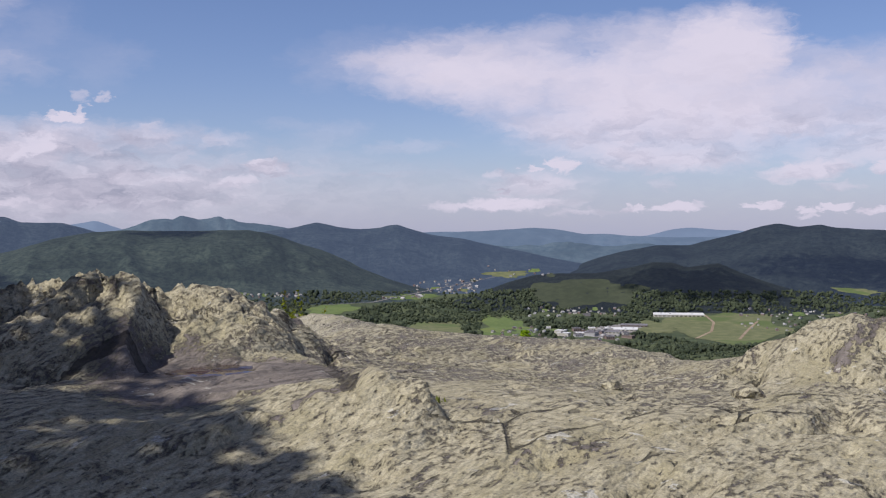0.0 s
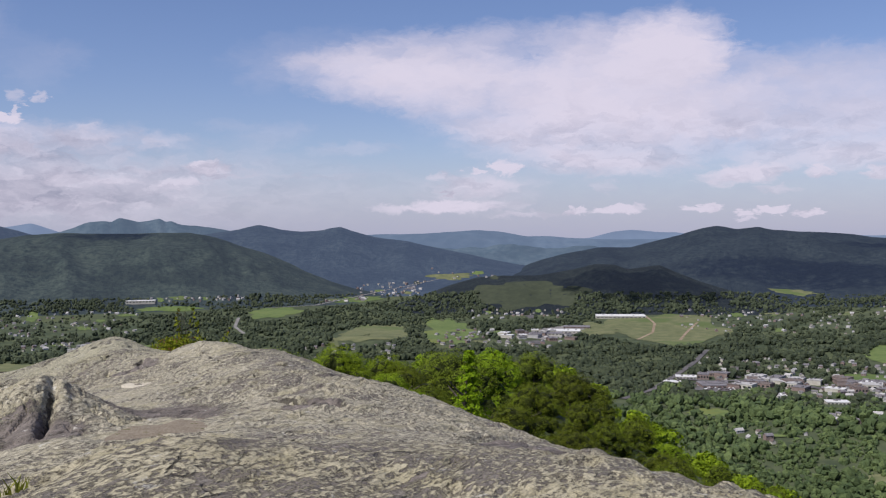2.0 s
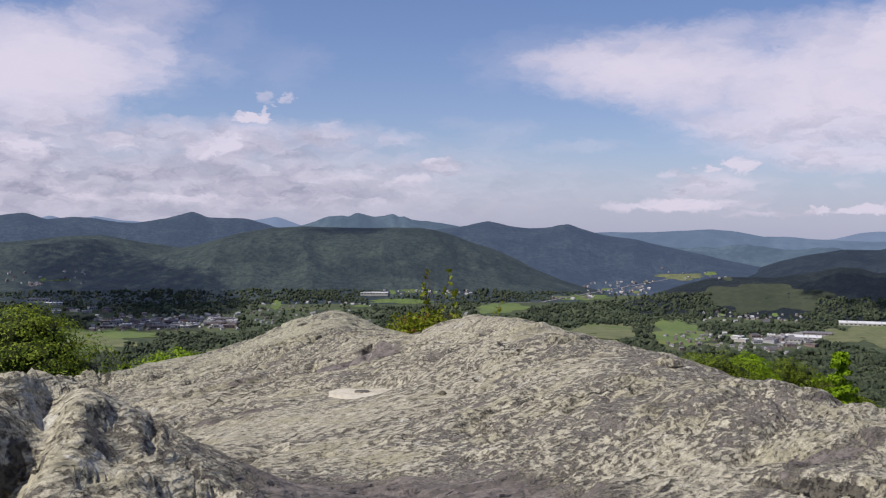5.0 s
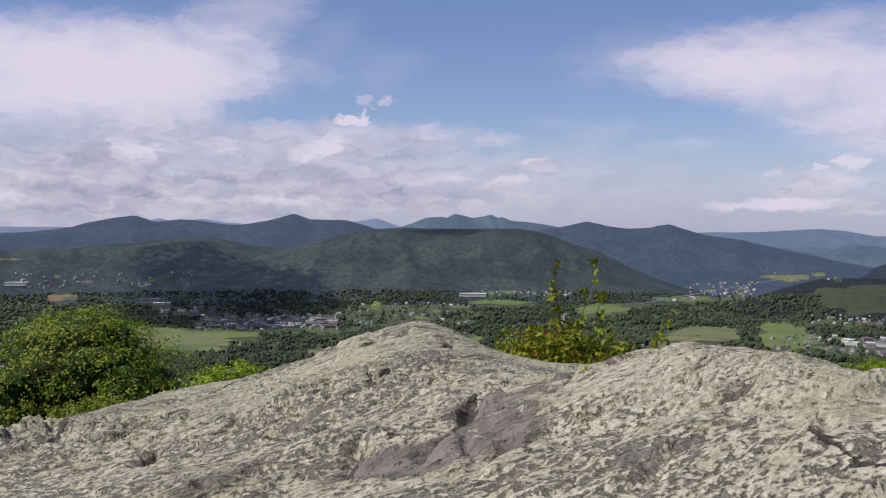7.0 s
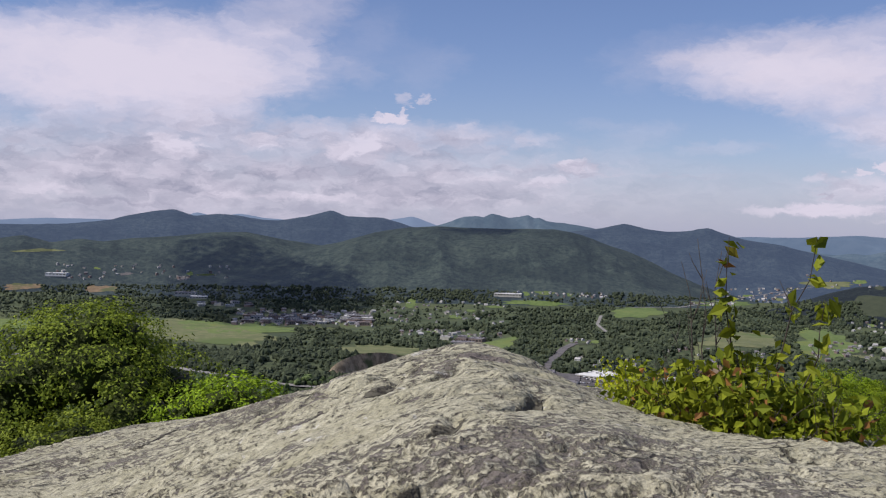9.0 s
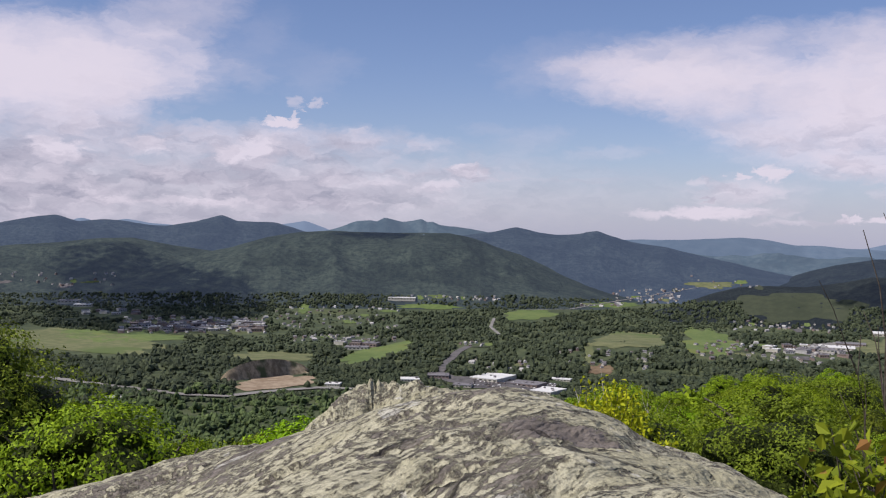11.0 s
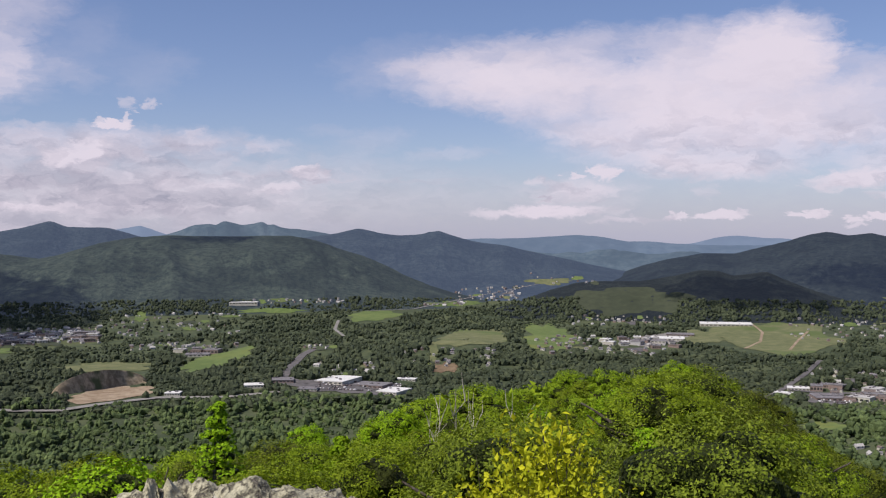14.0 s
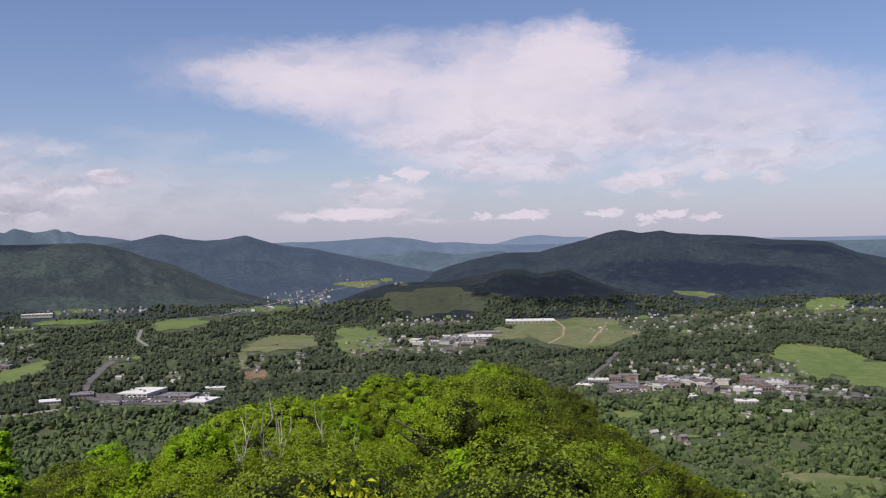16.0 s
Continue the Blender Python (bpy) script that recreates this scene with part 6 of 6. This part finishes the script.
def build_cars():
    """Rows of parked cars, too small to tell apart."""
    rs = np.random.RandomState(19)
    V, F = [], []
    shape = np.array([(x, y, z) for z, hw, hl in ((0.3, 0.9, 2.2), (0.9, 0.9, 2.2), (1.0, 0.8, 1.4), (1.5, 0.7, 1.0)) for x, y in ((-hw, -hl), (hw, -hl), (hw, hl), (-hw, hl))], float)
    quads = [(4 * k + i, 4 * k + (i + 1) % 4, 4 * k + 4 + (i + 1) % 4, 4 * k + 4 + i) for k in range(3) for i in range(4)] + [(12, 13, 14, 15)]
    for az, el, w, h, tilt, n in ((-7.0, -8.2, 2.3, 0.22, -0.06, 150), (18.5, -8.4, 1.0, 0.16, 0.0, 40), (10.0, -5.42, 1.2, 0.16, 0.1, 30), (-24.6, -5.1, 3.2, 0.2, 0.0, 60)):
        for _ in range(n):
            a = az + w * rs.uniform(-1, 1)
            row = rs.randint(5) / 2.0 - 1
            p = spot(a, el + h * row + tilt * (a - az))
            b = len(V) 
            turn = radians(-20 + rs.normal(0, 3) + 90 * (rs.rand() < 0.1))
            c, s = math.cos(turn), math.sin(turn)
            for x, y, z in shape:
                V.append((p.x + x * c - y * s, p.y + x * s + y * c, p.z + 1.0 + z))
            F += [tuple(b + i for i in q) for q in quads]
    tagged(part_mesh("parked_cars", mesh_np("parked_cars", V, F, False), MAT_CARS), "rows of parked cars of many colours", "cars", kind="stuff")


build_downtown()
build_cars()

build_yards()
build_towns()


def blocked(az, el):
    """Open land, streets and buildings, and the strip before them that tall trees would hide."""
    out = np.zeros(len(az), bool)
    for lift in (0.0, 0.09, 0.18):
        for a, e, w, h, t in FIELDS:
            if lift > 0.1 and w < 0.2:
                continue
            da = az - a
            de = el + lift - e - t * da
            out |= (np.abs(da / w) ** 2.4 + np.abs(de / h) ** 2.4) < 1.0
        for nodes, width in LANES:
            for (a0, e0), (a1, e1) in zip(nodes[:-1], nodes[1:]):
                d = np.array([a1 - a0, (e1 - e0) * 4])
                q = np.clip(((az - a0) * d[0] + (el + lift - e0) * 4 * d[1]) / (d @ d), 0, 1)
                out |= np.hypot(az - a0 - q * d[0], (el + lift - e0) * 4 - q * d[1]) < 0.010 * width + 0.10
    rs = np.random.RandomState(8)
    for a, e, w, h, n in TOWNS:
        inside = ((az - a) / (w * 1.1)) ** 2 + ((el + 0.1 - e) / (h + 0.12)) ** 2 < 1
        out |= inside & (rs.uniform(0, 1, len(az)) < (0.45 if a > 5 else 0.6))
    return out


def canopy(name, label, seed, n, az0, az1, el0, el1, size, lobes, keep=None, mat=None, power=1.0):
    """Woods too many to count: lumpy crowns over the land."""
    rs = np.random.RandomState(seed)
    az, q = rs.uniform(az0, az1, n), rs.uniform(0, 1, n) ** power
    el = el0 + (el1 - el0) * q
    ok = ~blocked(az + rs.normal(0, 0.06, n), el + rs.normal(0, 0.02, n))
    if keep is not None:
        ok &= keep(az, el)
    az, el = az[ok], el[ok]
    pts = [spot(a, e) for a, e in zip(az, el)]
    pts = np.array([p[:] for p in pts if p is not None])
    d = np.hypot(pts[:, 0] - EYE.x, pts[:, 1] - EYE.y)
    pts = pts[d > 330]
    m = len(pts)
    stand = vnoise(pts[:, 0] / 55, pts[:, 1] / 55, 79)
    r = size * rs.uniform(0.5, 1.45, m) * (0.7 + 0.6 * stand)
    bm = bmesh.new()
    bmesh.ops.create_icosphere(bm, subdivisions=1, radius=1.0)
    v0, f0 = np.array([x.co[:] for x in bm.verts]), np.array([[q.index for q in x.verts] for x in bm.faces])
    bm.free()
    if lobes > 1:
        # several boughs for each crown
        pts, r, stand = np.repeat(pts, lobes, 0), np.repeat(r, lobes), np.repeat(stand, lobes)
        m = len(pts)
        pts = pts + rs.normal(0, 0.48, (m, 3)) * r[:, None] * np.array([1, 1, 0.8])
        r = r * rs.uniform(0.32, 0.70, m)
    lump = 1 + 0.28 * rs.normal(0, 1, (m, len(v0), 1)).clip(-1.4, 1.4)
    V = v0[None] * lump * r[:, None, None] * np.concatenate([np.ones((m, 1, 2)), rs.uniform(0.8, 1.3, (m, 1, 1))], 2)
    V += pts[:, None, :]
    V[:, :, 2] += (r * 0.4 + 7.0 * np.maximum(stand - 0.35, 0))[:, None]
    F = (f0[None] + (np.arange(m) * len(v0))[:, None, None]).reshape(-1, 3)
    return tagged(part_mesh(name, mesh_np(name, V.reshape(-1, 3), F, False), mat or MAT_CANOPY), label, "woods", kind="stuff")


gaps = lambda az, el: vnoise(az * 0.9 + 40, el * 5 + 70, 77) + 0.6 * vnoise(az * 3 + 40, el * 15 + 70, 78) > 0.40 + 0.12 * sstep(el, -8.8, -7.0)
canopy("valley_woods", "broadleaf woods and hedges over the valley floor", 201, 62000, -47, 37, -9.2, -3.3, 3.5, 1, gaps, None, 0.85)
canopy("slope_woods", "dense broadleaf woods on the lower mountain slope", 202, 9000, -47, 37, -15.5, -8.6, 4.9, 5, None, MAT_SLOPE, 0.8)

CLOUD_SHADES = (((-27.3, -3.4, 3060), (330, 880, 160), 1), ((14.0, -2.7, 2930), (250, 150, 100), 2), ((-14.7, -0.4, 3800), (170, 100, 80), 3), ((23.0, -2.3, 3450), (400, 190, 140), 4), ((28.0, -1.2, 3900), (220, 120, 100), 6))


# ---- clouds over the valley, whose shade lies on the hills ----
def cloud(at, w, d, h, seed, turn=0.0):
    """A cumulus of many billows that thin out towards its ragged edge."""
    rs = np.random.RandomState(seed)
    t = thing("cloud", at, "white cumulus cloud with a flat grey base", "cloud", "clouds over the valley", turn, kind="structure")
    bm = bmesh.new()
    bmesh.ops.create_icosphere(bm, subdivisions=1, radius=1.0)
    v0, f0 = np.array([v.co[:] for v in bm.verts]), np.array([[q.index for q in f.verts] for f in bm.faces])
    bm.free()
    n = int(w * d / 20)
    x, y = rs.uniform(-1.25, 1.25, (2, n))
    edge = np.hypot(x, y) + 0.4 * (fbm(x * 1.6 + 20, y * 1.6 + 20 + seed, 4, 90 + seed) - 0.5)
    keep = rs.uniform(0, 1, n) < 1 - sstep(edge, 0.75, 1.0)
    x, y, edge = x[keep], y[keep], edge[keep]
    r = rs.uniform(5, 11, len(x)) * (1 + 1.2 * np.maximum(0.6 - edge, 0))
    c = np.stack([x * w, y * d, h * np.maximum(1 - edge, 0) * rs.uniform(0, 0.8, len(x))], -1)
    V = v0[None] * r[:, None, None] * np.array([1, 1, 0.6]) + c[:, None]
    F = f0[None] + (np.arange(len(x)) * len(v0))[:, None, None]
    part_mesh("billow", mesh_np("billow", V.reshape(-1, 3), F.reshape(-1, 3)), MAT_CLOUD, t)
    return t


for (az, el, far), (w, d, h), seed in CLOUD_SHADES:
    a, e = radians(az), radians(el)
    p = EYE + Vector((math.sin(a) * math.cos(e), math.cos(a) * math.cos(e), math.sin(e))) * far + SUN_DIR * 2300
    cloud(p, w, d, h, seed, -az)


# ---- small things on the rock ----
def patch(name, label, category, mat, place, lift, wobble=0.18, seed=0, thick=0.012, kind=""):
    """A thin irregular slab lying in a level place of the rock."""
    rs = np.random.RandomState(seed)
    x, y, rx, ry, _ = place
    ph = rs.uniform(0, 6.28, 4)
    n, V, F = 40, [], []
    z = level(place) + lift
    for i, (q, dz) in enumerate(((1.04, -thick - 0.03), (1.0, -0.004), (0.94, 0.0), (0.5, 0.002), (0.02, 0.003))):
        for j in range(n):
            a = 2 * math.pi * j / n
            w = 1 + wobble * (0.5 * math.sin(2 * a + ph[0]) + 0.4 * math.sin(3 * a + ph[1]) + 0.3 * math.sin(5 * a + ph[2]) + 0.15 * math.sin(11 * a + ph[3]))
            V.append((rx * q * w * math.cos(a), ry * q * w * math.sin(a), dz + 0.002 * rs.normal()))
    for i in range(4):
        for j in range(n):
            k = (j + 1) % n
            F.append((i * n + j, i * n + k, (i + 1) * n + k, (i + 1) * n + j))
    ob = part_mesh(name, mesh_np(name, V, F), mat)
    ob.location = (x, y, z)
    return tagged(ob, label, category, kind=kind)


def ring_bm(profile, n=40):
    bm = bmesh.new()
    rows = [[bm.verts.new((r * math.cos(2 * math.pi * j / n), r * math.sin(2 * math.pi * j / n), z)) for j in range(n)] for r, z in profile]
    for a, b in zip(rows[:-1], rows[1:]):
        for j in range(n):
            bm.faces.new((a[j], a[(j + 1) % n], b[(j + 1) % n], b[j]))
    bm.faces.new(rows[-1])
    return bm


patch("cement_pad", "pale cement pad set into the rock", "cement pad", MAT_CEMENT, PLASTER, 0.012, 0.22, 5)
mark = thing("survey_mark", (PLASTER[0] - 0.03, PLASTER[1] + 0.02, level(PLASTER) + 0.014), "round bronze survey disk set in cement", "survey mark")
part("disk", ring_bm(((0.046, -0.01), (0.046, 0.003), (0.043, 0.006), (0.038, 0.004), (0.0315, 0.003), (0.0305, 0.0045), (0.010, 0.0045), (0.009, 0.006), (0.002, 0.006))), MAT_BRONZE, mark)
for i in range(10):
    a = math.pi * (0.15 + 0.077 * i)
    bm = box_bm(-0.0022, 0.0022, -0.0018, 0.0018, 0.0, 0.0012)
    bm.transform(Matrix.Translation((0.0355 * math.cos(a), 0.0355 * math.sin(a), 0.004)) @ Matrix.Rotation(a - math.pi / 2, 4, "Z"))
    part("stamped_bar", bm, MAT_BRONZE, mark)
patch("rain_pool", "shallow dark reddish rain pool in a hollow", "pool", MAT_POOL, POOL, -0.012, 0.25, 9)
patch("gravel_bed", "tan sand and gravel in a rock hollow", "gravel", MAT_SAND, HOLLOW, -0.004, 0.3, 12, kind="stuff")


def tuft(at, blades, height, mat, label, seed, lean=0.5, width=0.006):
    rs = np.random.RandomState(seed)
    V, F = [], []
    for _ in range(blades):
        a, h = rs.uniform(0, 6.28), height * rs.uniform(0.5, 1.1)
        d = np.array([math.cos(a), math.sin(a), 0]) * lean * h * rs.uniform(0.2, 1.0)
        w = np.array([-math.sin(a), math.cos(a), 0]) * width
        o = np.append(rs.normal(0, height * 0.18, 2), -0.03)
        b = len(V)
        for q, ww in ((0, 1.0), (0.5, 0.8), (1.0, 0.1)):
            c = o + d * q * q + np.array([0, 0, h * q * (1 - 0.2 * q)])
            V += [tuple(c - w * ww), tuple(c + w * ww)]
        F += [(b, b + 1, b + 3, b + 2), (b + 2, b + 3, b + 5, b + 4)]
    t = thing("grass_tuft", (at[0], at[1], float(rock_z(np.array([at[0]]), np.array([at[1]]))[0])), label, "grass", "grass tufts on the rock")
    part_mesh("blade_clump", mesh_np("blade_clump", V, F), mat, t)
    return t


for i, (at, n, h, mat, label) in enumerate((
        ((-0.98, 6.5), 30, 0.15, MAT_GRASS, "thin yellow-green grass behind a boulder"), ((-0.85, 6.7), 24, 0.12, MAT_GRASS, "thin yellow-green grass behind a boulder"),
        ((-4.52, 20.5), 90, 0.035, MAT_MOSS, "low green moss cushion in a crack"), ((-2.68, 17.85), 24, 0.06, MAT_LEAF_YELLOW, "small yellow plant in a crack"),
        ((-0.02, 2.95), 40, 0.05, MAT_MOSS, "small fern and moss in a crevice"), ((-1.75, 11.6), 60, 0.03, MAT_MOSS, "olive moss along the hollow's edge"),
        ((-1.2, 10.75), 60, 0.03, MAT_MOSS, "olive moss along the hollow's edge"), ((-5.75, 21.3), 50, 0.05, MAT_GRASS, "short green grass in a crack"),
        ((-3.75, 20.7), 40, 0.04, MAT_MOSS, "low moss in a crack of the rock"))):
    tuft(at, n, h, mat, label, 300 + i)


def loose_stone(at, size, seed):
    rs = np.random.RandomState(seed)
    bm = bmesh.new()
    bmesh.ops.create_icosphere(bm, subdivisions=2, radius=1.0)
    off = rs.uniform(0, 9)
    for v in bm.verts:
        n = noise.noise(v.co * 1.3 + Vector((off, off, 0)))
        v.co = Vector((v.co.x * size[0], v.co.y * size[1], v.co.z * size[2])) * (1 + 0.35 * n)
    z = float(rock_z(np.array([at[0]]), np.array([at[1]]))[0])
    ob = part("stone", bm, MAT_ROCK)
    ob.matrix_basis = pose(at[0], at[1], z + size[2] * 0.25, 0, 0, rs.uniform(0, 360))
    return tagged(ob, "small loose lichened stone on the rock", "stone", "loose stones on the rock")


for i, (x, y, s) in enumerate(((0.62, 3.75, 0.05), (0.95, 3.2, 0.06), (-0.1, 3.55, 0.05), (-0.35, 3.9, 0.05), (-2.1, 15.2, 0.03), (-4.7, 21.2, 0.03), (-0.95, 15.4, 0.08))):
    loose_stone((x, y), (s, s * 0.8, s * 0.5), 400 + i)
